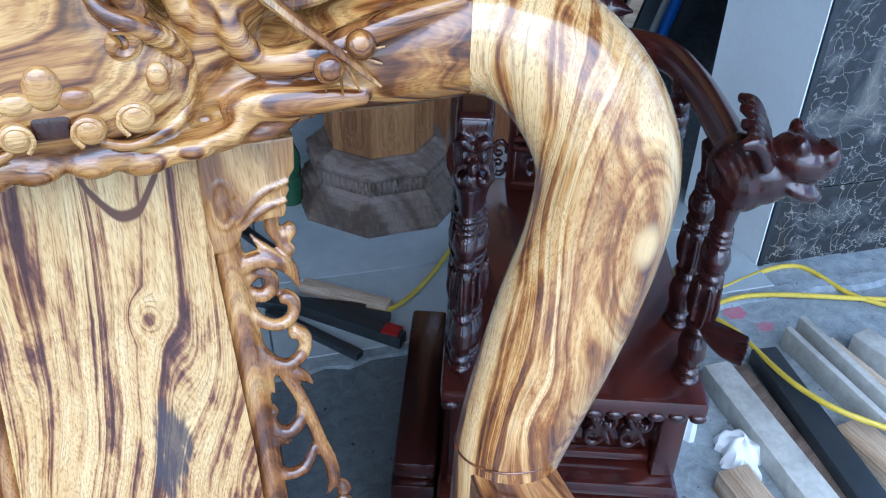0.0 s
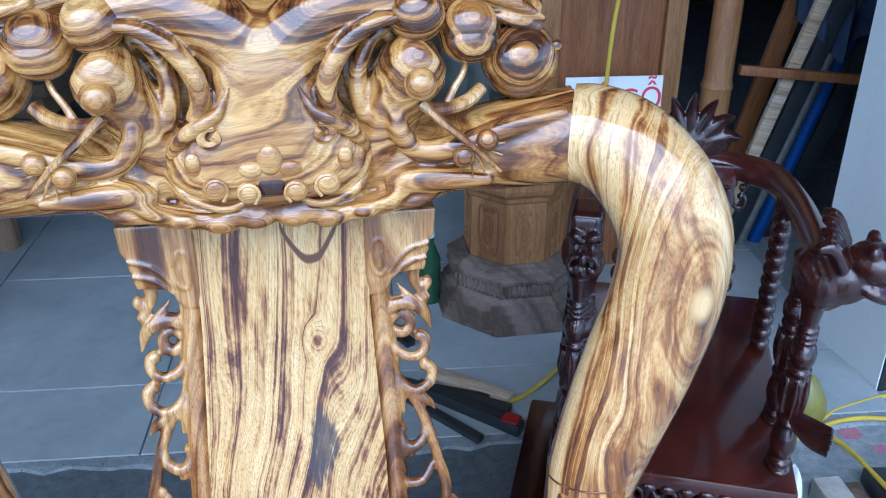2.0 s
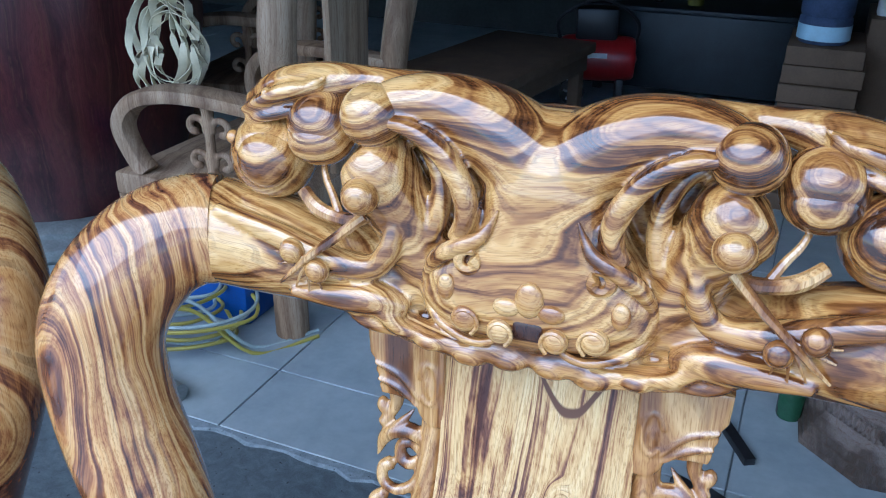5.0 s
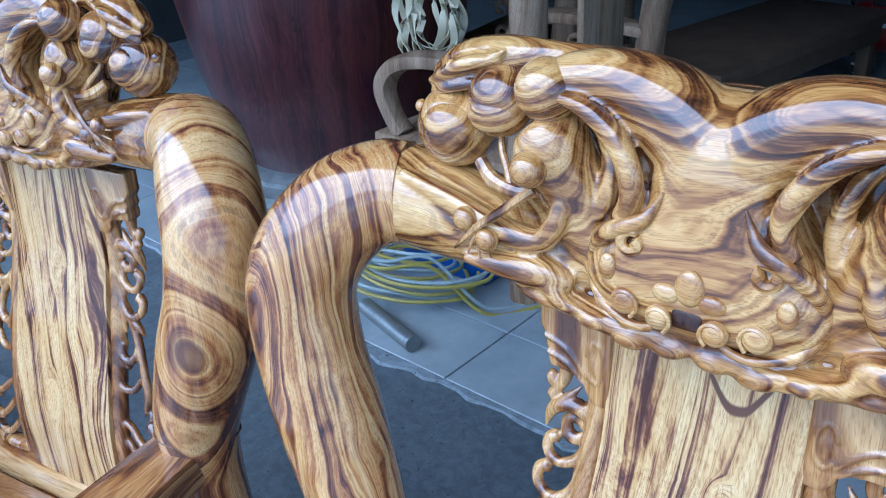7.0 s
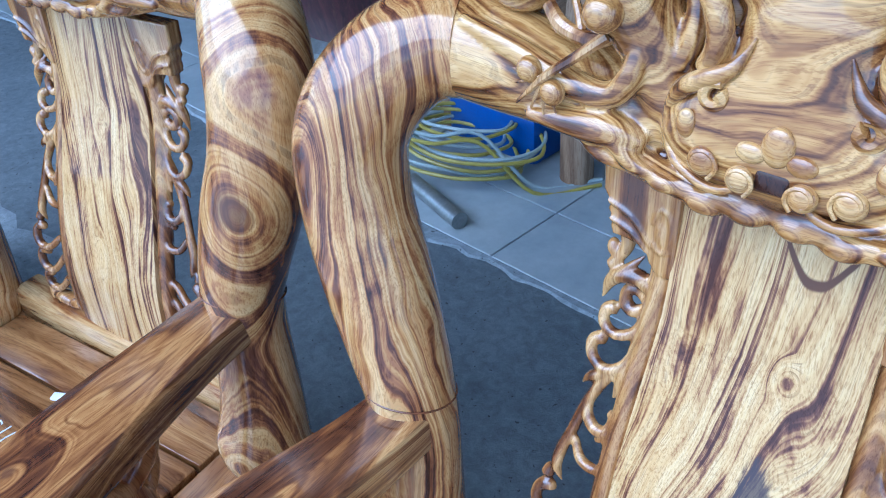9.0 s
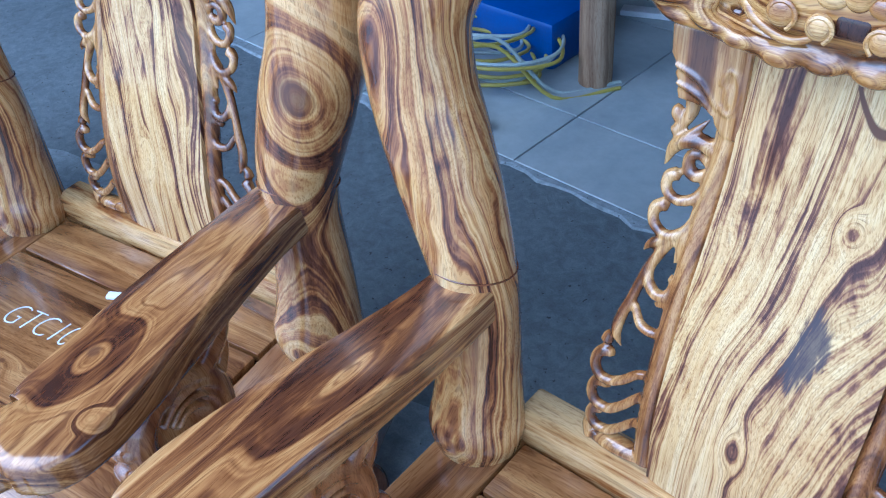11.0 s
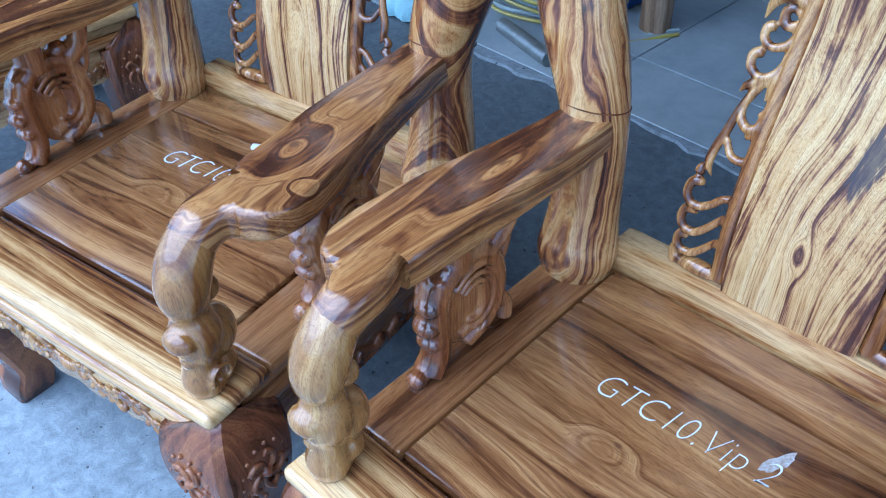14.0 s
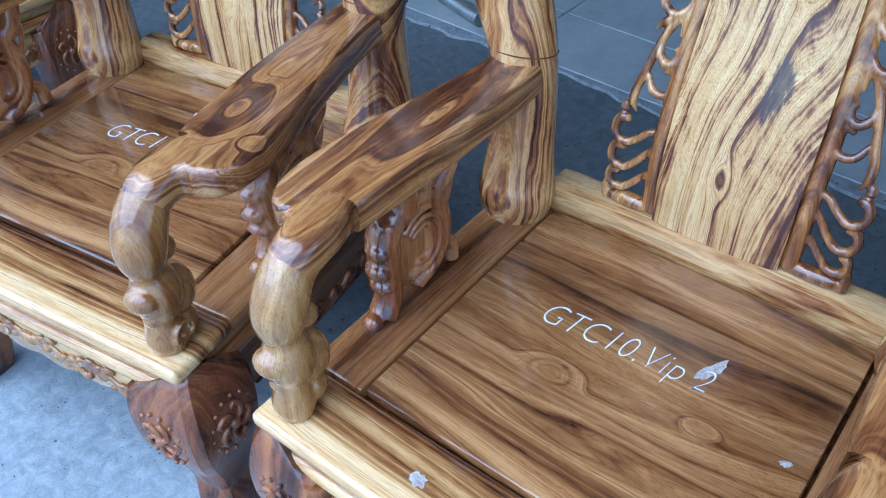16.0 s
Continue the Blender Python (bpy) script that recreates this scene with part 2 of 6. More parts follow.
M_ARM = wood("wood_arm", "y", (0.30, 0.0, 0.44), 62, 0.045, 0.20, WALNUT, wander=0.0, gloss=0.11, coat=0.85, rings=0.78, mass=0.55, knots=((0.312, -0.335, 0.680, 0.050, 1.8), (0.368, -0.385, 0.675, 0.018, 1.2)))
M_ARM_L = wood("wood_arm_left", "y", (-0.32, 0.0, 0.44), 62, 0.045, 0.18, WALNUT, wander=0.0, gloss=0.11, coat=0.85, rings=0.78, mass=0.55, knots=((-0.315, -0.21, 0.680, 0.042, 4.2),))
M_SCROLL = wood("wood_scroll", "z", (0.2, -0.4, 0.5), 30, 0.03, 0.3, ((0.25, (0.20, 0.085, 0.026)), (0.38, (0.31, 0.16, 0.047)), (0.52, (0.43, 0.255, 0.088)), (0.7, (0.58, 0.395, 0.165))), wander=0.3, gloss=0.10, coat=0.9)
M_PANEL = wood("wood_panel", "x", (0.0, -0.9, 0.20), 46, 0.09, 0.14, ((0.24, (0.07, 0.03, 0.014)), (0.36, (0.16, 0.072, 0.028)), (0.47, (0.275, 0.142, 0.054)), (0.58, (0.38, 0.215, 0.088)), (0.74, (0.52, 0.33, 0.15))), wander=0.1, gloss=0.15, coat=0.95, rings=0.5, mass=0.9, streaks=0.4, knots=((-0.062, -0.283, 0.418, 0.034, 2.0), (0.118, -0.255, 0.418, 0.028, 1.5)))
M_RAIL = wood("wood_rail", "x", (0.0, -0.9, 0.30), 24, 0.07, 0.12, CREAM, wander=0.3, gloss=0.12, coat=0.8)
M_FRONT = wood("wood_front_board", "x", (0.0, -0.9, 0.30), 60, 0.07, 0.10, ((0.24, PLUM), (0.34, UMBER), (0.42, (0.26, 0.125, 0.045)), (0.52, (0.42, 0.25, 0.10)), (0.62, (0.60, 0.41, 0.19)), (0.76, PALE), (0.95, (0.86, 0.70, 0.42))), wander=0.0, gloss=0.12, coat=0.8, rings=0.6, mass=0.5, sap=(-0.552, -0.520, 0.34))
M_PETAL = wood("wood_petal", "x", (0.0, 0.3, 0.9), 60, 0.05, 0.3, ((0.3, RUST), (0.42, (0.56, 0.31, 0.10)), (0.54, (0.72, 0.47, 0.19)), (0.72, (0.82, 0.59, 0.28))), wander=0.3, gloss=0.10, coat=0.9)
M_SIDE = wood("wood_side", "y", (1.0, 0.0, 0.25), 44, 0.06, 0.12, ((0.25, (0.10, 0.045, 0.02)), (0.38, (0.22, 0.105, 0.042)), (0.54, (0.33, 0.175, 0.072)), (0.75, (0.44, 0.255, 0.11))), wander=0.3, gloss=0.14, coat=0.8)
M_LEG = wood("wood_leg", "z", (0.25, -0.45, 0.2), 44, 0.05, 0.3, ((0.3, PLUM), (0.42, UMBER), (0.54, (0.22, 0.088, 0.045)), (0.72, (0.36, 0.16, 0.065))), wander=0.3)
M_RAW = wood("raw_wood", "z", (0.1, 0.2, 0.5), 40, 0.03, 0.2, tones=((0.3, (0.24, 0.17, 0.12)), (0.5, (0.38, 0.29, 0.21)), (0.7, (0.48, 0.385, 0.29))), gloss=0.55, wander=0.8, coat=0.0)
M_TEAK = wood("carved_teak", "z", (0.3, 0.2, 0.5), 40, 0.03, 0.15, tones=((0.3, (0.22, 0.11, 0.05)), (0.5, (0.36, 0.20, 0.09)), (0.7, (0.46, 0.28, 0.14))), gloss=0.4, wander=0.5, coat=0.1)
M_DOOR = wood("door_wood", "z", (0.3, 0.9, 0.5), 30, 0.03, 0.06, tones=((0.3, (0.20, 0.09, 0.042)), (0.5, (0.31, 0.145, 0.068)), (0.7, (0.38, 0.185, 0.09))), gloss=0.4, wander=0.5, coat=0.1)
M_MAHOG = plain("dark_red_lacquer", (0.062, 0.012, 0.0075), 0.22, 0, 0.35, 14, 0.03, 160, coat=0.7, second=(0.03, 0.007, 0.006))
M_MAHOG_C = plain("dark_red_carved_lacquer", (0.042, 0.009, 0.0065), 0.25, 0, 0.45, 40, 0.35, 55, coat=0.5, second=(0.014, 0.004, 0.004))
M_FOOT = wood("dusty_teak", "z", (0.3, 0.2, 0.5), 40, 0.03, 0.15, tones=((0.3, (0.115, 0.10, 0.095)), (0.5, (0.185, 0.165, 0.16)), (0.7, (0.26, 0.235, 0.235))), gloss=0.5, wander=0.5, coat=0.0)
M_BRACKET = wood("wood_bracket", "z", (0.1, -0.1, 0.7), 40, 0.04, 0.3, ((0.26, UMBER), (0.40, (0.26, 0.095, 0.035)), (0.55, (0.44, 0.20, 0.075)), (0.70, (0.56, 0.31, 0.13))), wander=0.4, gloss=0.12, coat=0.8)
M_PINE = wood("scrap_pine", "x", (0.0, 0.1, 0.3), 60, 0.02, 0.1, tones=((0.3, (0.40, 0.34, 0.27)), (0.5, (0.62, 0.56, 0.48)), (0.7, (0.74, 0.70, 0.63))), gloss=0.7, wander=0.8, coat=0.0)
def concrete(name, pale, dark, pit):
    """Trowelled concrete: patches, crisp blotches, grit and small dark pits."""
    m, nt, b = nodes_of(name)
    tc = nt.nodes.new("ShaderNodeTexCoord")
    at = tc.outputs["Object"]
    patch = tex_noise(nt, at, 5.0, 4.0, 0.6)
    blot = tex_noise(nt, at, 34.0, 6.0, 0.72, dist=0.6)
    grit = tex_noise(nt, at, 260.0, 3.0, 0.7)
    col = ramp(nt, math_n(nt, 'ADD', math_n(nt, 'MULTIPLY', blot, 0.7), math_n(nt, 'MULTIPLY', patch, 0.3)), ((0.38, dark), (0.50, tuple((a + c) / 2 for a, c in zip(pale, dark))), (0.60, pale)))
    col = mixc(nt, 0.35, col, ramp(nt, grit, ((0.35, (0.5, 0.5, 0.5)), (0.62, (1, 1, 1)))), 'MULTIPLY')
    hole = tex_noise(nt, at, 75.0, 2.0, 0.5)
    col = mixc(nt, ramp(nt, hole, ((0.27, (1, 1, 1)), (0.31, (0, 0, 0)))), col, pit)
    nt.links.new(col, b.inputs["Base Color"])
    b.inputs["Roughness"].default_value = 0.72
    bump(nt, b, math_n(nt, 'ADD', blot, math_n(nt, 'MULTIPLY', grit, 0.4)), 0.7, 0.003)
    return m


M_CONC = concrete("rough_concrete", (0.30, 0.345, 0.365), (0.17, 0.20, 0.215), (0.06, 0.07, 0.075))
# darker copy of the concrete, with the shade behind the chairs in its colour
M_CONC_SHADED = concrete("shaded_concrete", (0.15, 0.18, 0.192), (0.085, 0.105, 0.115), (0.03, 0.036, 0.04))
M_TILE = plain("grey_floor_tile", (0.38, 0.43, 0.435), 0.35, 0, 0.16, 3.5, 0.06, 40, second=(0.26, 0.31, 0.325))
M_WHITE = plain("white_paint", (0.66, 0.71, 0.72), 0.5, 0, 0.08, 2.0, 0.05, 80)
M_WALL = plain("dark_wall", (0.07, 0.075, 0.07), 0.85, 0, 0.4, 1.5, 0.2, 40)
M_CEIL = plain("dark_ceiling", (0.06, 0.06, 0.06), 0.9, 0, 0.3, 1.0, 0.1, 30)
M_BLUE = plain("blue_plastic", (0.01, 0.07, 0.30), 0.35, 0, 0.2, 10, 0.05)
M_YCABLE = plain("yellow_rubber", (0.62, 0.47, 0.05), 0.45, 0, 0.2, 20, 0.05)
M_HOSE_Y = plain("yellow_hose", (0.42, 0.36, 0.07), 0.35, 0, 0.2, 20, 0.05)
M_HOSE_W = plain("clear_hose", (0.42, 0.50, 0.48), 0.25, 0, 0.2, 20, 0.05)
M_STEEL = plain("grey_steel", (0.32, 0.34, 0.33), 0.4, 0.6, 0.3, 20, 0.08)
M_BLACK = plain("black_plastic", (0.015, 0.015, 0.017), 0.4, 0, 0.3, 20, 0.05)
M_RED = plain("red_paint", (0.36, 0.012, 0.015), 0.35, 0, 0.2, 20, 0.04)
M_CHALK = plain("chalk", (0.72, 0.78, 0.82), 0.9, 0, 0.15, 90, 0.3, 400)
M_SIGNW = plain("sign_white", (0.74, 0.77, 0.78), 0.5, 0, 0.06, 5, 0.02)
M_SIGNR = plain("sign_red", (0.62, 0.03, 0.06), 0.5, 0, 0.1, 10, 0.02)
M_SHAVE = plain("cream_strap", (0.62, 0.55, 0.36), 0.5, 0, 0.15, 20, 0.05)
M_BAG = plain("pale_blue_bag", (0.36, 0.60, 0.66), 0.45, 0, 0.15, 30, 0.1)
M_FILM = plain("dusty_film", (0.12, 0.14, 0.12), 0.4, 0, 0.4, 8, 0.3)
M_SLATE = plain("slate_panel", (0.030, 0.038, 0.044), 0.45, 0, 0.4, 6, 0.1)


def marble():
    m, nt, b = nodes_of("dark_marble")
    tc = nt.nodes.new("ShaderNodeTexCoord")
    w = tex_noise(nt, tc.outputs["Object"], 6.0, 6.0, 0.65, dist=1.5)
    v = nt.nodes.new("ShaderNodeTexVoronoi")
    v.feature = 'DISTANCE_TO_EDGE'
    v.inputs["Scale"].default_value = 15
    nz = nt.nodes.new("ShaderNodeTexNoise")
    nz.inputs["Scale"].default_value = 9
    nz.inputs["Detail"].default_value = 5
    nt.links.new(tc.outputs["Object"], nz.inputs["Vector"])
    nt.links.new(vmath(nt, 'ADD', tc.outputs["Object"], vmath(nt, 'SCALE', nz.outputs["Color"], val=0.34)), v.inputs["Vector"])
    veins = ramp(nt, v.outputs[0], ((0.0, (0.40, 0.38, 0.33)), (0.014, (0.13, 0.125, 0.115)), (0.05, (0.03, 0.03, 0.03))))
    cloud = ramp(nt, w, ((0.48, (0.022, 0.025, 0.029)), (0.58, (0.060, 0.062, 0.063)), (0.68, (0.13, 0.125, 0.11)), (0.76, (0.27, 0.25, 0.21))))
    nt.links.new(mixc(nt, 0.7, cloud, veins, 'LIGHTEN'), b.inputs["Base Color"])
    b.inputs["Roughness"].default_value = 0.16
    return m


M_MARBLE = marble()


# ---- shaping ----
def part(name, bm, mat, parent=None, label="", smooth=True):
    me = bpy.data.meshes.new(name)
    bm.normal_update()
    bm.to_mesh(me)
    bm.free()
    if smooth:
        me.polygons.foreach_set("use_smooth", [True] * len(me.polygons))
        me.set_sharp_from_angle(angle=radians(38))
    me.materials.append(mat)
    ob = new(name, me)
    ob.parent = parent
    if label:
        tagged(ob, label)
    return ob


def thing(name, label, category, m=None, group="", kind=""):
    ob = new(name)
    ob.empty_display_size = 0.1
    if m is not None:
        ob.matrix_basis = m
    return tagged(ob, label, category, group, kind)


def smooth_path(pts, n):
    """Catmull-Rom through the points; each may carry extra numbers (radius...)."""
    p = np.array(pts, float)
    p = np.vstack([2 * p[0] - p[1], p, 2 * p[-1] - p[-2]])
    out = []
    segs = len(p) - 3
    for i in range(n):
        u = i / (n - 1) * segs
        k = min(int(u), segs - 1)
        t = u - k
        a, b, c, d = p[k:k + 4]
        out.append(0.5 * ((2 * b) + (c - a) * t + (2 * a - 5 * b + 4 * c - d) * t * t + (3 * b - a - 3 * c + d) * t ** 3))
    return np.array(out)


def tube(bm, pts, n=24, seg=14, flat=1.0, up=None, end=0.35):
    """Sweep along rows x, y, z, radius. flat: depth of the section against its width, along up."""
    q = smooth_path(pts, n)
    P, R = q[:, :3], np.maximum(q[:, 3], 0.0008)
    T = np.gradient(P, axis=0)
    T /= np.linalg.norm(T, axis=1)[:, None] + 1e-12
    ref = np.array(up if up is not None else (0.0, 1.0, 0.0), float)
    N = ref - T[0] * (ref @ T[0])
    if np.linalg.norm(N) < 1e-3:
        ref = np.array((1.0, 0, 0))
        N = ref - T[0] * (ref @ T[0])
    rings = []
    for i in range(n):
        base = ref if up is not None else N
        N = base - T[i] * (base @ T[i])
        ln = np.linalg.norm(N)
        N = N / ln if ln > 1e-6 else np.array((1.0, 0, 0))
        B = np.cross(T[i], N)
        ring = []
        for j in range(seg):
            a = 2 * math.pi * j / seg
            ring.append(bm.verts.new(P[i] + R[i] * (math.cos(a) * flat * N + math.sin(a) * B)))
        rings.append(ring)
    for i in range(n - 1):
        for j in range(seg):
            bm.faces.new((rings[i][j], rings[i][(j + 1) % seg], rings[i + 1][(j + 1) % seg], rings[i + 1][j]))
    for i, s in ((0, -1), (n - 1, 1)):
        tip = bm.verts.new(P[i] + s * T[i] * R[i] * end)
        for j in range(seg):
            a, b = rings[i][j], rings[i][(j + 1) % seg]
            bm.faces.new((b, a, tip) if s < 0 else (a, b, tip))
    return bm


def ball(bm, c, r, rot=(0, 0, 0), seg=16):
    r = (r, r, r) if isinstance(r, (int, float)) else r
    m = Matrix.Translation(c) @ Euler([radians(a) for a in rot]).to_matrix().to_4x4() @ Matrix.Diagonal((*r, 1))
    bmesh.ops.create_uvsphere(bm, u_segments=seg, v_segments=max(6, seg * 2 // 3), radius=1, matrix=m)
    return bm


def box(bm, lo, hi, bevel=0.0, m=None, seg=2):
    c = [(a + b) / 2 for a, b in zip(lo, hi)]
    s = [b - a for a, b in zip(lo, hi)]
    mm = Matrix.Translation(c) @ Matrix.Diagonal((*s, 1))
    g = bmesh.ops.create_cube(bm, size=1, matrix=mm)
    vs = g["verts"]
    if bevel:
        es = list({e for v in vs for e in v.link_edges})
        g = bmesh.ops.bevel(bm, geom=es, offset=bevel, segments=seg, affect='EDGES', profile=0.5)
        vs = list({v for f in g["faces"] for v in f.verts} | {v for v in vs if v.is_valid})
    if m is not None:
        bmesh.ops.transform(bm, matrix=m, verts=vs)
    return bm


def lathe(bm, profile, c=(0, 0, 0), seg=24, sides=None):
    """Turn rows of radius, height about the z axis at c."""
    n = sides or seg
    rings = [[bm.verts.new((c[0] + r * math.cos(2 * math.pi * (j + 0.5) / n), c[1] + r * math.sin(2 * math.pi * (j + 0.5) / n), c[2] + z)) for j in range(n)] for r, z in profile]
    for a, b in zip(rings, rings[1:]):
        for j in range(n):
            bm.faces.new((a[j], a[(j + 1) % n], b[(j + 1) % n], b[j]))
    bm.faces.new(rings[0][::-1])
    bm.faces.new(rings[-1])
    return bm


def prism(bm, outline, y0, y1, bevel=0.0, m=None):
    """An outline in x, z pulled from y0 to y1."""
    a = [bm.verts.new((x, y0, z)) for x, z in outline]
    b = [bm.verts.new((x, y1, z)) for x, z in outline]
    n = len(outline)
    fs = [bm.faces.new(a), bm.faces.new(b[::-1])]
    for i in range(n):
        fs.append(bm.faces.new((a[(i + 1) % n], a[i], b[i], b[(i + 1) % n])))
    bmesh.ops.recalc_face_normals(bm, faces=fs)
    vs = a + b
    if bevel:
        es = list({e for f in fs[:2] for e in f.edges})
        g = bmesh.ops.bevel(bm, geom=es, offset=bevel, segments=2, affect='EDGES', profile=0.5)
        vs = list({v for f in g["faces"] for v in f.verts} | {v for v in vs if v.is_valid} | {v for f in fs if f.is_valid for v in f.verts})
    if m is not None:
        bmesh.ops.transform(bm, matrix=m, verts=vs)
    return bm


def fuse(bm, voxel=0.003, rounds=4):
    """Grow overlapping pieces into one carved skin."""
    me = bpy.data.meshes.new("fuse")
    bm.to_mesh(me)
    bm.free()
    ob = new("fuse", me)
    r = ob.modifiers.new("skin", 'REMESH')
    r.mode, r.voxel_size = 'VOXEL', voxel
    s = ob.modifiers.new("soft", 'SMOOTH')
    s.factor, s.iterations = 0.5, rounds
    dg = bpy.context.evaluated_depsgraph_get()
    res = bpy.data.meshes.new_from_object(ob.evaluated_get(dg))
    out = bmesh.new()
    out.from_mesh(res)
    bpy.data.objects.remove(ob)
    bpy.data.meshes.remove(me)
    bpy.data.meshes.remove(res)
    return out


def curl(c, r0, r1, a0, a1, rad0, rad1, y=0.0, n=9):
    """A flat spiral in x, z round c as rows for tube()."""
    rows = []
    for i in range(n):
        u = i / (n - 1)
        a, r = radians(a0 + (a1 - a0) * u), r0 + (r1 - r0) * u
        rows.append((c[0] + r * math.cos(a), y, c[1] + r * math.sin(a), rad0 + (rad1 - rad0) * u))
    return rows


def beam(bm, rows, n=40, seg=20, power=3.5, wide=(1.0, 0.0, 0.0)):
    """Sweep a rounded-square section along rows x, y, z, half width, half height and, if given, squareness."""
    q = smooth_path(rows, n)
    P = q[:, :3]
    T = np.gradient(P, axis=0)
    T /= np.linalg.norm(T, axis=1)[:, None]
    W = np.array(wide, float)
    rings = []
    for i in range(n):
        w = W - T[i] * (W @ T[i])
        w /= np.linalg.norm(w)
        h = np.cross(w, T[i])
        pw = max(2.0, q[i, 5]) if q.shape[1] > 5 else power
        ring = []
        for j in range(seg):
            a = 2 * math.pi * (j + 0.5) / seg
            ca, sa = math.cos(a), math.sin(a)
            k = (abs(ca) ** pw + abs(sa) ** pw) ** (-1 / pw)
            ring.append(bm.verts.new(P[i] + q[i, 3] * ca * k * w + q[i, 4] * sa * k * h))
        rings.append(ring)
    for a, b in zip(rings, rings[1:]):
        for j in range(seg):
            bm.faces.new((a[j], a[(j + 1) % seg], b[(j + 1) % seg], b[j]))
    bm.faces.new(rings[0][::-1])
    bm.faces.new(rings[-1])
    bmesh.ops.recalc_face_normals(bm, faces=bm.faces[:])
    return bm


POST = [(0.308, -0.036, 0.414, 0.056), (0.308, -0.037, 0.445, 0.061), (0.309, -0.032, 0.475, 0.0565), (0.309, -0.025, 0.53, 0.051), (0.308, -0.020, 0.62, 0.046), (0.312, -0.022, 0.68, 0.048), (0.324, -0.021, 0.73, 0.0515),
        (0.350, -0.016, 0.81, 0.0555), (0.373, -0.010, 0.88, 0.055), (0.381, -0.003, 0.94, 0.055), (0.369, 0.012, 0.985, 0.0545), (0.343, 0.037, 1.020, 0.052), (0.316, 0.058, 1.033, 0.050), (0.292, 0.068, 1.034, 0.0485)]


def splat_y(z):
    return float(np.interp(z, (0.45, 0.53, 0.58, 0.65, 0.72, 0.82, 0.92, 1.02), (0.0, 0.002, 0.008, 0.025, 0.045, 0.074, 0.084, 0.092)))


def splat_w(z):
    return float(np.interp(z, (0.45, 0.52, 0.68, 0.77, 0.85, 0.95), (0.094, 0.096, 0.095, 0.0905, 0.0870, 0.0850)))


def make_fret(s):
    """Pierced scrollwork down one edge of the splat, s the side."""
    bm = bmesh.new()

    def stroke(rows, n=26, **k):
        tube(bm, [(s * x, splat_y(z) + 0.012 - lift, z, w) for x, z, w, lift in ((*r, 0.0)[:4] for r in rows)], n=n, seg=9, end=0.8, **k)
    # three open hooks at the foot, each rolled over at its outer end
    stroke([(0.112, 0.592, 0.0060), (0.128, 0.586, 0.0058), (0.1417, 0.573, 0.0060, 0.002), (0.1560, 0.5655, 0.0064, 0.004), (0.1690, 0.5680, 0.0066, 0.005), (0.1765, 0.579, 0.0066, 0.004), (0.1755, 0.592, 0.0070, 0.003), (0.1675, 0.5985, 0.0080, 0.001), (0.1610, 0.5965, 0.0060)], n=34)
    stroke([(0.112, 0.566, 0.0060), (0.124, 0.555, 0.0058), (0.1373, 0.5386, 0.0060, 0.002), (0.1530, 0.5250, 0.0064, 0.004), (0.1690, 0.5270, 0.0066, 0.005), (0.1765, 0.539, 0.0066, 0.004), (0.1745, 0.552, 0.0070, 0.003), (0.1665, 0.5575, 0.0080, 0.001), (0.1600, 0.5535, 0.0060)], n=34)
    stroke([(0.112, 0.528, 0.0060), (0.126, 0.515, 0.0058), (0.1390, 0.500, 0.0060, 0.002), (0.1530, 0.4890, 0.0064, 0.004), (0.1680, 0.4900, 0.0066, 0.005), (0.1755, 0.500, 0.0066, 0.004), (0.1725, 0.5125, 0.0072, 0.003), (0.1640, 0.5135, 0.0070)], n=34)
    stroke([(0.176, 0.496, 0.0060), (0.179, 0.480, 0.0075), (0.176, 0.462, 0.0090)], n=12)
    # rising stem with a hanging tail, and a bud beside it
    stroke([(0.1530, 0.6095, 0.0010), (0.1610, 0.626, 0.0060, 0.002), (0.1600, 0.645, 0.0066), (0.1535, 0.668, 0.0062), (0.1484, 0.690, 0.0060), (0.1405, 0.7155, 0.0062), (0.128, 0.742, 0.0065), (0.109, 0.766, 0.0062)], n=44)
    stroke([(0.1625, 0.622, 0.0045), (0.1685, 0.617, 0.0062), (0.1700, 0.610, 0.0078)], n=12)
    stroke([(0.1690, 0.605, 0.0050), (0.1700, 0.600, 0.0060)], n=6)
    stroke([(0.1415, 0.7135, 0.0045), (0.140, 0.697, 0.0060, 0.002), (0.129, 0.686, 0.0068, 0.003), (0.1165, 0.689, 0.0066, 0.003), (0.1122, 0.702, 0.0060, 0.002), (0.1160, 0.7075, 0.0062, 0.0)])
    stroke([(0.1484, 0.664, 0.0045), (0.136, 0.646, 0.0058, 0.002), (0.117, 0.645, 0.0062, 0.003), (0.1073, 0.660, 0.0060, 0.003), (0.1113, 0.677, 0.0060, 0.002), (0.1208, 0.6787, 0.0066), (0.1245, 0.6735, 0.0050)])
    # leaf tips below the open hooks
    stroke([(0.108, 0.772, 0.0060), (0.1145, 0.748, 0.0062, 0.002), (0.1195, 0.722, 0.0010)])
    stroke([(0.118, 0.753, 0.0048), (0.1363, 0.742, 0.0062, 0.003), (0.147, 0.733, 0.0050, 0.002), (0.1530, 0.7235, 0.0010)])
    stroke([(0.106, 0.792, 0.0050), (0.111, 0.778, 0.0048), (0.1145, 0.766, 0.0010)], n=12)
    # two open hooks with rolled ends
    stroke([(0.1045, 0.811, 0.0060), (0.1144, 0.7925, 0.0058, 0.002), (0.1298, 0.786, 0.0058, 0.004), (0.1430, 0.792, 0.0058, 0.004), (0.1450, 0.8045, 0.0062, 0.003), (0.1375, 0.8085, 0.0075, 0.001)])
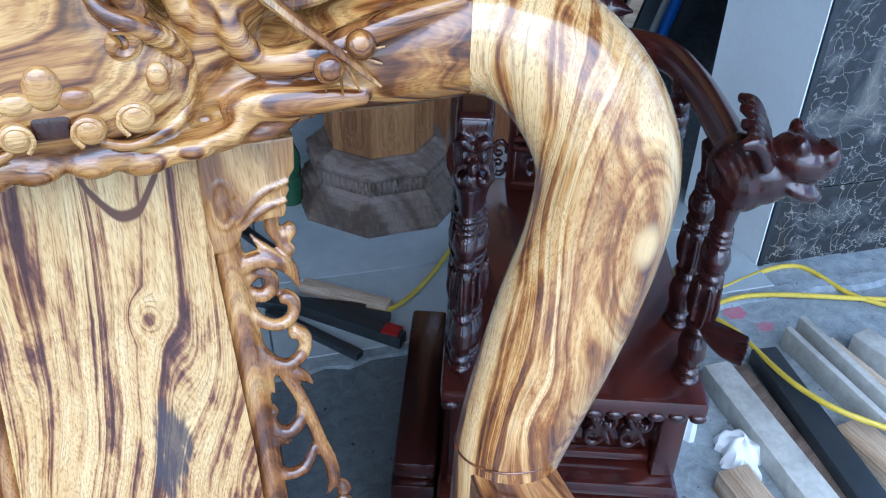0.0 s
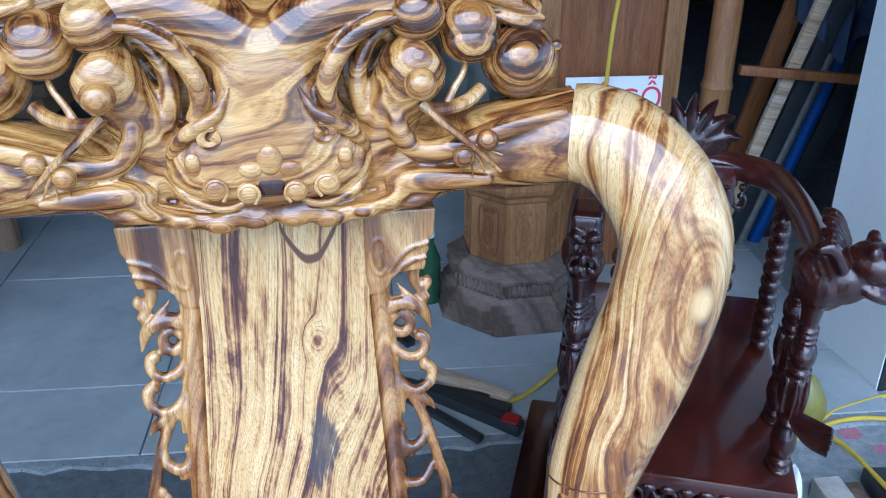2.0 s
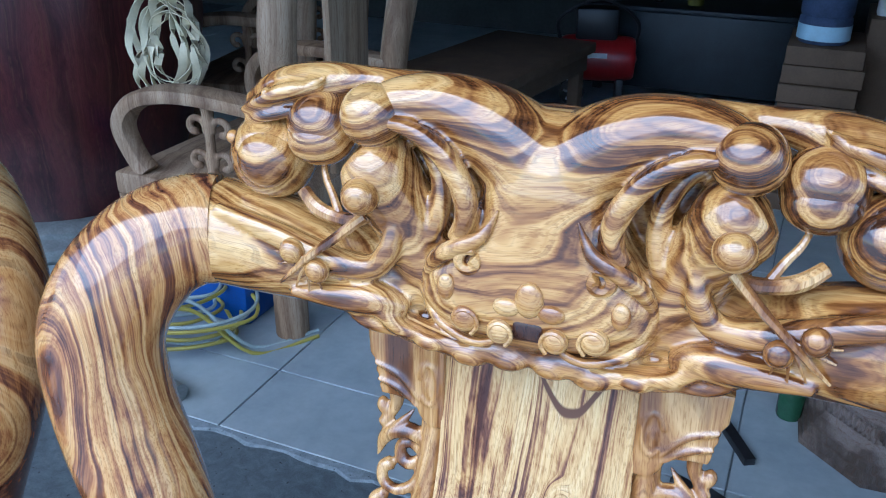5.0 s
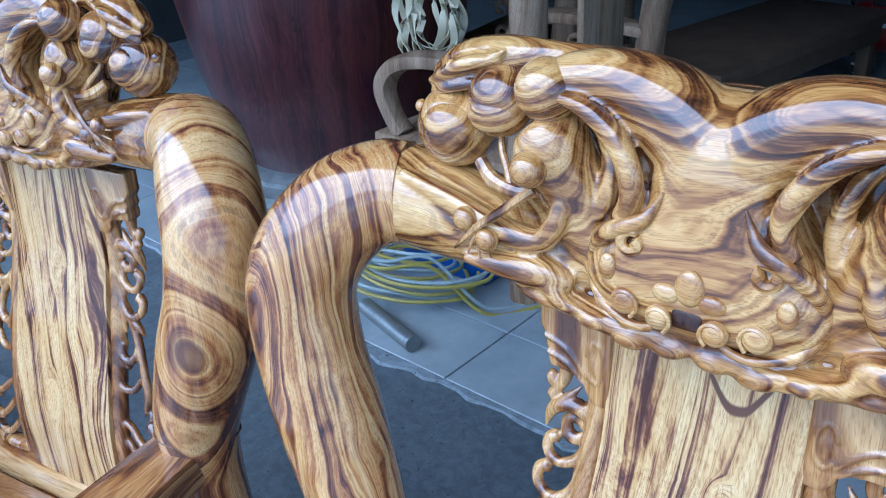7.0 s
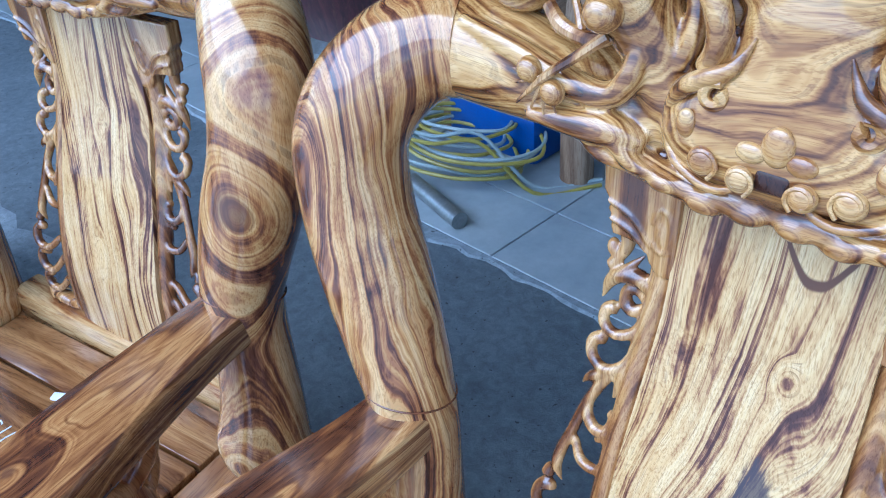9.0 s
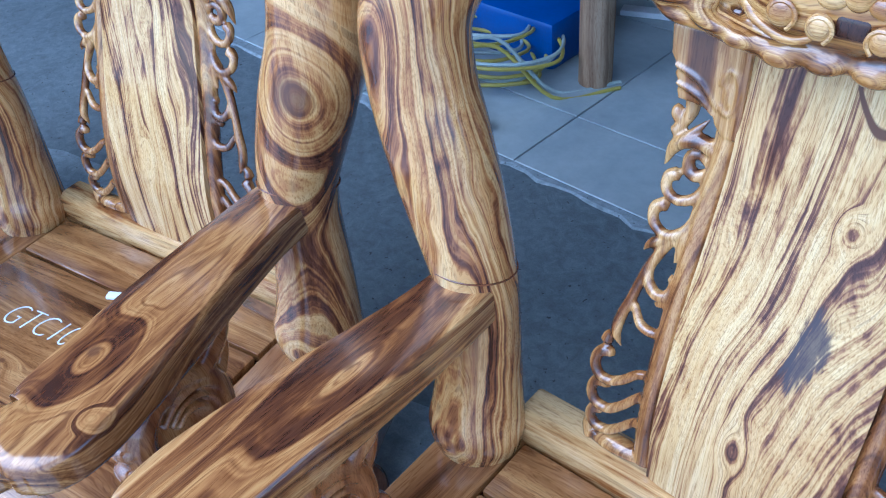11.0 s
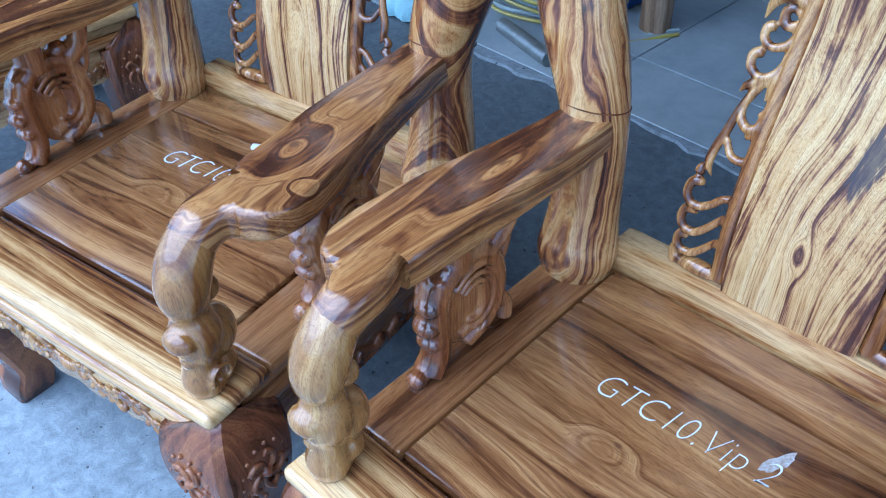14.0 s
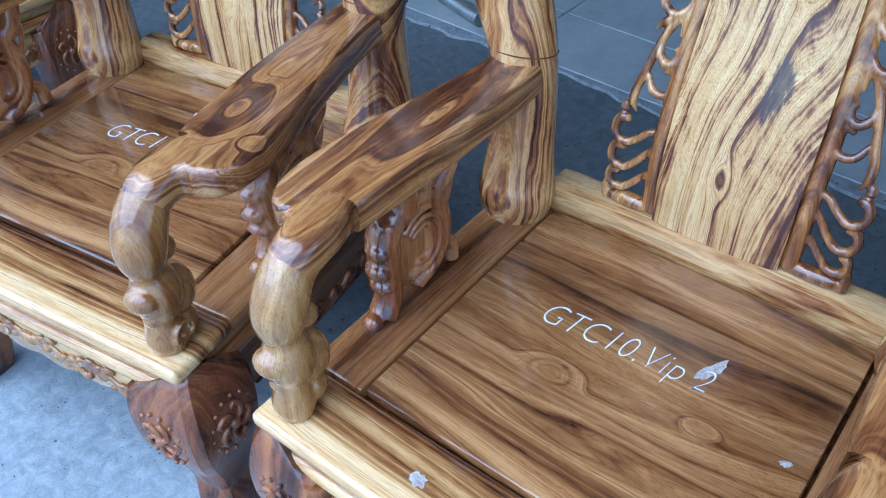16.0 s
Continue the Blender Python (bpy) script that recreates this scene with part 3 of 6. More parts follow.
    stroke([(0.1055, 0.781, 0.0060), (0.1162, 0.758, 0.0060, 0.002), (0.1327, 0.749, 0.0060, 0.004), (0.1478, 0.757, 0.0060, 0.004), (0.1508, 0.771, 0.0064, 0.003), (0.1420, 0.7765, 0.0080, 0.001)])
    # beaked leaf, its spike and the curl under it
    stroke([(0.104, 0.838, 0.0075), (0.118, 0.8475, 0.0085, 0.003), (0.134, 0.8455, 0.0085, 0.004), (0.1455, 0.834, 0.0068, 0.003), (0.1525, 0.812, 0.0010)])
    stroke([(0.1160, 0.8705, 0.0010), (0.1267, 0.8573, 0.0045, 0.004), (0.1379, 0.8449, 0.0050, 0.006), (0.149, 0.8316, 0.0020, 0.004)], n=18)
    stroke([(0.104, 0.823, 0.0065), (0.117, 0.833, 0.0060), (0.1285, 0.829, 0.0062), (0.1286, 0.8165, 0.0068), (0.1200, 0.8115, 0.0070), (0.1120, 0.8165, 0.0050)])
    # forked stalk hanging from the bracket
    stroke([(0.1360, 0.892, 0.0085), (0.1350, 0.874, 0.0068), (0.1405, 0.861, 0.0060), (0.1470, 0.850, 0.0062, 0.003)])
    stroke([(0.1405, 0.858, 0.0052), (0.1480, 0.866, 0.0068), (0.1490, 0.873, 0.0050)], n=12)
    # edge strip
    edge = [(s * (splat_w(z) + 0.0105), splat_y(z) + 0.012, z, 0.0125) for z in np.linspace(0.465, 0.90, 10)]
    tube(bm, edge, n=30, seg=12, up=(0, 1, 0), flat=0.85)
    # scalloped corner bracket with two cut veins and an oval boss
    out = [(0.084, 0.862), (0.100, 0.862), (0.1085, 0.872), (0.1125, 0.884), (0.130, 0.8875), (0.1455, 0.888), (0.1475, 0.897), (0.1465, 0.9035), (0.1505, 0.911), (0.1495, 0.920), (0.1560, 0.930), (0.1570, 0.958), (0.084, 0.958)]
    prism(bm, [(s * x, z) for x, z in out][::s], 0.0790, 0.1010, 0.002)
    for a, b, c in (((0.107, 0.888), (0.126, 0.911), (0.1505, 0.9215)), ((0.110, 0.881), (0.126, 0.897), (0.1475, 0.9045))):
        tube(bm, [(s * x, 0.0785, z, r) for (x, z), r in zip((a, b, c), (0.0010, 0.0030, 0.0022))], n=16, seg=7)
    tube(bm, [(s * (0.0985 + 0.0085 * math.cos(t)), 0.0785, 0.907 + 0.021 * math.sin(t), 0.0016) for t in np.linspace(0.3, 5.6, 14)], n=36, seg=6)
    ball(bm, (s * 0.099, 0.081, 0.904), (0.006, 0.004, 0.015), seg=10)
    ball(bm, (s * 0.140, splat_y(0.47) + 0.012, 0.468), (0.044, 0.013, 0.012))
    return fuse(bm, 0.0017, 1)


def loft(bm, rows, seg=28, power=3.0):
    """Stack rounded oblongs of z, half width, middle y, half depth."""
    def bow(v):
        return math.copysign(abs(v) ** (2 / power), v)
    turn = [2 * math.pi * j / seg for j in range(seg)]
    rings = [[bm.verts.new((w * bow(math.cos(a)), y + d * bow(math.sin(a)), z)) for a in turn] for z, w, y, d in rows]
    for a, b in zip(rings, rings[1:]):
        for j in range(seg):
            bm.faces.new((a[j], a[(j + 1) % seg], b[(j + 1) % seg], b[j]))
    bm.faces.new(rings[0][::-1])
    bm.faces.new(rings[-1])


def make_crest():
    """Saddle-backed crest: horns curling out over hollow C-scrolls, a bulging shield below and the rail running out to the posts."""
    bm = bmesh.new()
    for s in (1, -1):
        def T(rows, **k):
            tube(bm, [(s * x, y, z, r) for x, y, z, r in rows], **k)
        # rail to the post, with two ridges flowing along its face
        T([(0.295, 0.068, 1.034, 0.0475), (0.24, 0.074, 1.027, 0.046), (0.18, 0.080, 1.018, 0.040), (0.12, 0.086, 1.013, 0.034), (0.0, 0.088, 1.012, 0.031)], n=30, seg=24, end=0.02)
        T([(0.275, 0.040, 1.066, 0.006), (0.225, 0.040, 1.055, 0.010), (0.172, 0.044, 1.036, 0.012), (0.136, 0.046, 1.034, 0.011), (0.120, 0.046, 1.052, 0.010), (0.116, 0.050, 1.075, 0.007)], n=26, seg=12)
        T([(0.205, 0.036, 1.004, 0.005), (0.165, 0.040, 1.006, 0.012), (0.130, 0.044, 1.006, 0.014), (0.106, 0.050, 1.000, 0.007)], n=18, seg=12)
        # limb inside the scroll, its bulge and the solid back of the hollow
        T([(0.086, 0.086, 1.018, 0.034), (0.104, 0.080, 1.042, 0.031), (0.116, 0.076, 1.070, 0.030), (0.130, 0.070, 1.096, 0.032), (0.138, 0.066, 1.112, 0.033), (0.148, 0.068, 1.122, 0.026)], n=22, seg=18)
        ball(bm, (s * 0.096, 0.108, 1.092), (0.062, 0.016, 0.074))
        T([(0.150, 0.090, 1.058, 0.010), (0.134, 0.086, 1.062, 0.014), (0.128, 0.080, 1.085, 0.014)], n=12, seg=10)
        # horn rising from the saddle and curling over
        T([(0.004, 0.090, 1.106, 0.046), (0.026, 0.088, 1.130, 0.041), (0.054, 0.084, 1.152, 0.034), (0.084, 0.080, 1.164, 0.0265), (0.110, 0.074, 1.166, 0.022), (0.128, 0.070, 1.163, 0.019), (0.138, 0.068, 1.158, 0.016)], n=34, seg=24)
        # rim along the underside of the horn, running down to the shield
        T([(0.128, 0.050, 1.156, 0.004), (0.104, 0.048, 1.154, 0.007), (0.082, 0.047, 1.143, 0.009), (0.066, 0.046, 1.126, 0.010), (0.056, 0.044, 1.106, 0.010), (0.056, 0.044, 1.088, 0.009), (0.064, 0.046, 1.072, 0.008)], n=30, seg=10)
        T([(0.116, 0.078, 1.142, 0.005), (0.098, 0.076, 1.132, 0.008), (0.086, 0.072, 1.110, 0.009), (0.084, 0.066, 1.084, 0.009), (0.090, 0.062, 1.060, 0.008)], n=22, seg=8)
        # head reaching outward along the top, with brow, beak and throat
        T([(0.100, 0.096, 1.168, 0.018), (0.150, 0.094, 1.173, 0.013), (0.190, 0.088, 1.169, 0.019), (0.226, 0.082, 1.161, 0.020), (0.254, 0.076, 1.149, 0.010)], n=24, seg=14)
        T([(0.186, 0.070, 1.172, 0.004), (0.212, 0.062, 1.168, 0.007), (0.236, 0.062, 1.158, 0.006), (0.258, 0.066, 1.146, 0.003)], n=14, seg=8)
        T([(0.206, 0.066, 1.152, 0.005), (0.232, 0.062, 1.146, 0.006), (0.254, 0.066, 1.138, 0.004)], n=12, seg=8)
        for k in range(3):
            T([(0.180 + 0.012 * k, 0.068, 1.181 - 0.004 * k, 0.002), (0.196 + 0.012 * k, 0.066, 1.171 - 0.004 * k, 0.0035), (0.200 + 0.012 * k, 0.068, 1.158 - 0.004 * k, 0.0015)], n=9, seg=6)
        # wavy lip under the shield and along the rail
        T([(0.0, 0.052, 0.976, 0.010), (0.03, 0.048, 0.978, 0.012), (0.06, 0.050, 0.974, 0.011), (0.10, 0.052, 0.980, 0.012), (0.140, 0.056, 0.989, 0.013), (0.170, 0.062, 0.986, 0.004)], n=28, seg=10)
        for x, z, r in ((0.018, 0.974, 0.014), (0.050, 0.972, 0.015), (0.084, 0.977, 0.012)):
            ball(bm, (s * x, 0.046, z), (r * 1.25, 0.011, r * 0.75))
        for rows in ([(0.085, 0.044, 0.980, 0.004), (0.108, 0.040, 0.986, 0.007), (0.126, 0.040, 1.000, 0.008), (0.136, 0.044, 0.994, 0.005)], [(0.108, 0.044, 0.980, 0.005), (0.138, 0.043, 0.986, 0.008), (0.156, 0.045, 0.999, 0.009), (0.168, 0.050, 0.990, 0.005)]):
            T(rows, n=14, seg=9)
    # shield, waist and saddle in one bulging body
    loft(bm, [(0.974, 0.060, 0.076, 0.018), (0.984, 0.084, 0.075, 0.032), (0.998, 0.096, 0.075, 0.041), (1.018, 0.100, 0.075, 0.045), (1.038, 0.097, 0.077, 0.046), (1.056, 0.082, 0.079, 0.045), (1.074, 0.066, 0.081, 0.044),
              (1.094, 0.055, 0.083, 0.043), (1.114, 0.051, 0.085, 0.042), (1.132, 0.050, 0.088, 0.040), (1.148, 0.045, 0.091, 0.034), (1.160, 0.034, 0.094, 0.025), (1.168, 0.016, 0.096, 0.012)], seg=40)
    return fuse(bm, 0.0021, 5)


def make_chair():
    ch = thing("carved_armchair", "lacquered streaky golden hardwood armchair with carved crest, on concrete", "armchair", group="matching carved armchairs")
    # seat frame
    fr = part("front_rail", box(bmesh.new(), (-0.345, -0.580, 0.390), (0.345, -0.470, 0.416), 0.009, seg=3), M_FRONT, ch, "dark streaked front board with a pale sapwood nose")
    part("moulding", box(bmesh.new(), (-0.334, -0.566, 0.366), (0.334, -0.52, 0.391), 0.006), M_RAIL, fr)
    part("moulding", box(bmesh.new(), (-0.343, -0.577, 0.340), (0.343, -0.52, 0.367), 0.010, seg=3), M_RAIL, fr)
    for s in (1, -1):
        a, b = sorted((s * 0.254, s * 0.345))
        side = part("side_rail", box(bmesh.new(), (a, -0.469, 0.392), (b, 0.02, 0.4145), 0.006), M_SIDE, ch)
        a, b = sorted((s * 0.27, s * 0.334))
        part("moulding", box(bmesh.new(), (a, -0.519, 0.366), (b, 0.01, 0.391), 0.006), M_SIDE, side)
        a, b = sorted((s * 0.27, s * 0.343))
        part("moulding", box(bmesh.new(), (a, -0.519, 0.340), (b, 0.01, 0.367), 0.008), M_SIDE, side)
        out = [(-0.47, 0.345), (-0.47, 0.240), (-0.42, 0.228), (-0.37, 0.234), (-0.30, 0.218), (-0.23, 0.212), (-0.16, 0.218), (-0.10, 0.234), (-0.05, 0.228), (0.0, 0.240), (0.0, 0.345)]
        bm = prism(bmesh.new(), out, 0, 0.02, 0.003)
        bmesh.ops.transform(bm, matrix=Matrix.Translation((s * 0.315 + 0.01, 0, 0)) @ Matrix.Rotation(radians(90), 4, 'Z'), verts=bm.verts[:])
        part("side_apron", bm, M_SIDE, ch)
        bm = bmesh.new()
        for y in (-0.37, -0.235, -0.10):
            for k in (1, -1):
                tube(bm, [(s * 0.326, y + k * v, z, r) for v, z, r in ((0.0, 0.228, 0.005), (0.025, 0.240, 0.007), (0.045, 0.252, 0.008), (0.056, 0.240, 0.006), (0.045, 0.232, 0.004))], n=14, seg=6)
            ball(bm, (s * 0.326, y, 0.240), (0.008, 0.015, 0.014))
        tube(bm, [(s * 0.324, v, 0.234 - 0.010 * (abs(v + 0.235) < 0.1), 0.005) for v in (-0.44, -0.30, -0.17, -0.03)], n=20, seg=6)
        part("carving", fuse(bm, 0.0024, 1), M_LEG, side)
    part("seat_panel", box(bmesh.new(), (-0.2505, -0.466, 0.395), (0.2505, -0.109, 0.4185), 0.006), M_PANEL, ch, "wide walnut-brown seat board")
    part("seat_strip", box(bmesh.new(), (-0.250, -0.105, 0.395), (0.250, -0.018, 0.4165), 0.004), M_PANEL, ch)
    part("under_board", box(bmesh.new(), (-0.269, -0.519, 0.372), (0.269, 0.0, 0.3895), 0.002), M_LEG, ch)
    part("back_rail", box(bmesh.new(), (-0.268, -0.014, 0.39), (0.268, 0.040, 0.458), 0.006), M_RAIL, ch, "pale back rail")
    # front apron with scalloped lower edge and vine carving
    out = [(-0.31, 0.341), (-0.31, 0.262)]
    for i in range(25):
        u = -1 + i / 12
        out.append((u * 0.295, 0.252 - 0.010 * math.cos(u * math.pi) + 0.007 * math.cos(u * math.pi * 7)))
    out += [(0.31, 0.262), (0.31, 0.341)]
    ap = part("front_apron", prism(bmesh.new(), out, -0.562, -0.538, 0.003), M_RAIL, ch)
    bm = bmesh.new()
    rr = random.Random(4)
    for s in (1, -1):
        stem = [(s * x, -0.563, 0.290 + 0.012 * math.sin(x * 55), 0.0055) for x in np.linspace(0.0, 0.25, 12)]
        tube(bm, stem, n=50, seg=6)
        for i, x in enumerate(np.linspace(0.02, 0.24, 12)):
            z = 0.29 + 0.012 * math.sin(x * 55)
            up = 1 if i % 2 else -1
            tube(bm, [(s * (x + dx), -0.564, z + up * dz, r) for dx, dz, r in ((0, 0, 0.004), (0.008, 0.012, 0.006), (0.016, 0.018, 0.007), (0.022, 0.012, 0.005), (0.018, 0.007, 0.003))], n=12, seg=6)
            ball(bm, (s * (x - 0.006), -0.566, z + up * 0.011), (0.007, 0.005, 0.006), seg=8)
    ball(bm, (0, -0.566, 0.292), (0.02, 0.008, 0.014))
    part("vine_carving", fuse(bm, 0.0026, 1), M_SCROLL, ap)
    # legs
    for sx in (1, -1):
        for y0, sy in ((-0.525, -1), (-0.02, 1)):
            bm = beam(bmesh.new(), [(sx * 0.290, y0, 0.352, 0.052, 0.052), (sx * 0.296, y0 + sy * 0.004, 0.338, 0.063, 0.063), (sx * 0.299, y0 + sy * 0.008, 0.29, 0.068, 0.068), (sx * 0.298, y0 + sy * 0.008, 0.23, 0.064, 0.064),
                                    (sx * 0.292, y0 - sy * 0.002, 0.15, 0.047, 0.047), (sx * 0.286, y0 - sy * 0.008, 0.08, 0.036, 0.036), (sx * 0.295, y0, 0.035, 0.038, 0.038), (sx * 0.301, y0 + sy * 0.006, 0.0, 0.034, 0.034)], n=44, seg=32, power=8)
            leg = part("leg", bm, M_LEG, ch, "dark carved curved leg")
            if sy < 0:
                bm = bmesh.new()
                # raised medallions on the two outer faces: a border of beads round curling leaves
                for face in (0, 1):
                    def at(u, v, d):
                        return (sx * 0.299 + u, y0 - 0.074 - d, 0.272 + v) if face == 0 else (sx * (0.365 + d), y0 - 0.006 + u, 0.272 + v)
                    for k in range(14):
                        a = k * 2 * math.pi / 14
                        ball(bm, at(0.040 * math.cos(a), 0.052 * math.sin(a), 0.0), 0.0045, seg=8)
                    for k in range(5):
                        a = 2 * math.pi * k / 5 + 0.3
                        tube(bm, [(*at(r * math.cos(a + t), r * 1.25 * math.sin(a + t), 0.003), w) for r, t, w in ((0.004, 0, 0.003), (0.014, 0.2, 0.0050), (0.026, 0.6, 0.0055), (0.031, 1.05, 0.0045), (0.024, 1.25, 0.0030))], n=14, seg=6)
                    ball(bm, at(0, 0, 0.004), 0.009, seg=10)
                part("carving", fuse(bm, 0.0024, 1), M_LEG, leg)
    # back posts
    for s, mat in ((1, M_POST_R), (-1, M_POST_L)):
        part("back_post", tube(bmesh.new(), [(s * x, y, z, r) for x, y, z, r in POST], n=64, seg=32, end=0.02), mat, ch, "thick S-curved round back post")
        bm = bmesh.new()
        tube(bm, [(s * 0.3125 + 0.0487 * math.cos(a), -0.0218 + 0.0487 * math.sin(a), 0.684 - 0.012 * math.sin(a), 0.0011) for a in np.linspace(0, 2 * math.pi, 25)], n=60, seg=6)
        part("joint_line", bm, M_LEG, ch)
    # splat
    bm = bmesh.new()
    zs = np.linspace(0.4585, 1.0, 26)
    us = np.linspace(-1, 1, 13)
    front = [[bm.verts.new((u * splat_w(z), splat_y(z) - 0.006 * (1 - u ** 4), z)) for u in us] for z in zs]
    back = [[bm.verts.new((u * splat_w(z), splat_y(z) + 0.024, z)) for u in us] for z in zs]
    for i in range(25):
        for j in range(12):
            bm.faces.new((front[i][j], front[i][j + 1], front[i + 1][j + 1], front[i + 1][j]))
            bm.faces.new((back[i][j + 1], back[i][j], back[i + 1][j], back[i + 1][j + 1]))
        bm.faces.new((front[i][0], front[i + 1][0], back[i + 1][0], back[i][0]))
        bm.faces.new((front[i + 1][12], front[i][12], back[i][12], back[i + 1][12]))
    for j in range(12):
        bm.faces.new((front[25][j], front[25][j + 1], back[25][j + 1], back[25][j]))
        bm.faces.new((front[0][j + 1], front[0][j], back[0][j], back[0][j + 1]))
    part("splat", bm, M_SPLAT, ch, "broad pale splat with dark streaks and a knot")
    for s in (1, -1):
        part("fretwork", make_fret(s), M_FRET, ch, "pierced carved scrollwork")
    # crest
    cr = part("crest_rail", make_crest(), M_CREST, ch, "glossy carved crest with scrolls")
    for s in (1, -1):
        for x, y, z, r, split in ((0.238, 0.078, 1.107, 0.037, 1), (0.188, 0.074, 1.139, 0.030, -1)):
            bm = ball(bmesh.new(), (s * x, y, z), (r, r * 0.92, r), seg=32)
            if split > 0:
                ball(bm, (s * (x - 0.004), y - r * 0.42, z + 0.002), (r * 0.74, r * 0.62, r * 0.70), seg=24)
                ball(bm, (s * (x + r * 0.86), y - 0.010, z + r * 0.40), r * 0.17, seg=10)
            else:
                ball(bm, (s * x, y - r * 0.16, z - r * 0.30), (r * 0.92, r * 0.86, r * 0.74), seg=24)
            part("peach", bm, M_CREST, cr, "round carved fruit")
        for x, y, z, r in ((0.138, 0.062, 1.156, 0.0265), (0.138, 0.034, 1.100, 0.0155)):
            part("knob", ball(bmesh.new(), (s * x, y, z), (r, r * 0.95, r * 0.97), seg=26), M_CREST, cr)
        part("eye", ball(bmesh.new(), (s * 0.230, 0.062, 1.164), 0.0055, seg=12), M_CREST, cr)
        bm = bmesh.new()
        tube(bm, [(s * 0.136, 0.052, 1.078, 0.0055), (s * 0.150, 0.046, 1.073, 0.0058), (s * 0.168, 0.046, 1.074, 0.0062), (s * 0.184, 0.048, 1.079, 0.0066), (s * 0.198, 0.054, 1.089, 0.0058)], n=18, seg=9)
        tube(bm, [(s * 0.164, 0.048, 1.077, 0.0040), (s * 0.172, 0.054, 1.090, 0.0034), (s * 0.180, 0.060, 1.100, 0.0030), (s * 0.186, 0.068, 1.114, 0.0026)], n=14, seg=8)
        tube(bm, [(s * 0.140, 0.044, 1.079, 0.0046), (s * 0.160, 0.034, 1.062, 0.0042), (s * 0.180, 0.027, 1.046, 0.0034), (s * 0.198, 0.0285, 1.028, 0.0024), (s * 0.213, 0.032, 1.013, 0.0012)], n=18, seg=7)
        for dx, dz in ((0.034, 0.000), (0.032, -0.012), (0.016, -0.030), (0.004, -0.032), (-0.008, -0.028)):
            tube(bm, [(s * 0.182, 0.0285, 1.042, 0.0014), (s * (0.182 + dx * 0.55), 0.0285, 1.042 + dz * 0.5, 0.0015), (s * (0.182 + dx), 0.0310, 1.042 + dz, 0.0007)], n=8, seg=6)
        part("twig", bm, M_FRET, cr)
        for x, z in ((0.177, 1.031), (0.199, 1.045)):
            part("bud", ball(bmesh.new(), (s * x, 0.030, z), (0.0110, 0.009, 0.0110), seg=14), M_CREST, cr)
        for x, z, r, y in ((0.022, 1.007, 0.0105, 0.030), (0.051, 1.011, 0.0115, 0.033), (0.068, 1.034, 0.0075, 0.036)):
            bm = ball(bmesh.new(), (s * x, y, z), (r, r * 0.6, r * (1.5 if x > 0.06 else 1)), seg=18)
            if x < 0.06:
                tube(bm, [(s * (x + q[0]), y - r * 0.30, z + q[2], q[3]) for q in curl((0, 0), r * 1.12, r * 0.35, 240, -120, 0.0018, 0.0026)], n=22, seg=6)
            part("bead", bm, M_PETAL, cr)
        border = [(0.030, 0.0400, 1.101, 0.0010), (0.036, 0.0385, 1.088, 0.0036), (0.044, 0.0365, 1.077, 0.0062), (0.061, 0.0375, 1.067, 0.0078), (0.078, 0.0425, 1.054, 0.0072), (0.0885, 0.0500, 1.034, 0.0058), (0.0870, 0.0480, 1.014, 0.0050), (0.0760, 0.0400, 1.000, 0.0046), (0.0600, 0.0350, 0.993, 0.0042), (0.0440, 0.0325, 0.990, 0.0040), (0.0300, 0.0310, 0.994, 0.0034), (0.0240, 0.0300, 1.000, 0.0020)]
        part("shield_border", tube(bmesh.new(), [(s * x, y + 0.003, z, r) for x, y, z, r in border], n=60, seg=10), M_CREST, cr)
        bm = tube(bmesh.new(), [(s * r[0], r[1], r[2], r[3]) for r in curl((0.050, 1.058), 0.0105, 0.004, 110, -230, 0.0042, 0.0062, 0.0385)], n=28, seg=8)
        part("scroll_leaf", bm, M_CREST, cr)
    for x, z, r in ((0, 1.037, (0.0115, 0.006, 0.0150)), (0.0175, 1.0285, (0.0110, 0.0055, 0.0080)), (-0.0175, 1.0285, (0.0110, 0.0055, 0.0080))):
        part("bead", ball(bmesh.new(), (x, 0.0315, z), r, seg=16), M_PETAL, cr, "pale carved petal")
    part("notch", box(bmesh.new(), (-0.0125, 0.0290, 1.002), (0.0125, 0.055, 1.019), 0.004), M_LEG, cr)
    # arms
    for s in (1, -1):
        rows = [(0.305, 0.0, 0.656, 0.035, 0.024, 10), (0.305, -0.05, 0.656, 0.037, 0.025, 10), (0.306, -0.11, 0.656, 0.040, 0.025, 10), (0.312, -0.19, 0.656, 0.046, 0.026, 10), (0.320, -0.27, 0.656, 0.053, 0.026, 10), (0.326, -0.33, 0.655, 0.0565, 0.026, 9),
                (0.330, -0.375, 0.655, 0.0580, 0.025, 9), (0.332, -0.402, 0.654, 0.0570, 0.025, 8), (0.331, -0.420, 0.654, 0.0550, 0.025, 6), (0.323, -0.432, 0.654, 0.0475, 0.026, 5), (0.312, -0.444, 0.654, 0.0390, 0.027, 4), (0.304, -0.458, 0.653, 0.0335, 0.028, 3.4), (0.300, -0.474, 0.651, 0.0310, 0.029, 2.8), (0.299, -0.490, 0.646, 0.0305, 0.030, 2.4), (0.299, -0.503, 0.638, 0.0305, 0.0305, 2.2)]
        arm = part("armrest", beam(bmesh.new(), [(s * r[0], *r[1:]) for r in rows], n=110, seg=44), M_ARM if s > 0 else M_ARM_L, ch, "flat streaked armrest with a flared ear, bending down at the front")
        bm = bmesh.new()
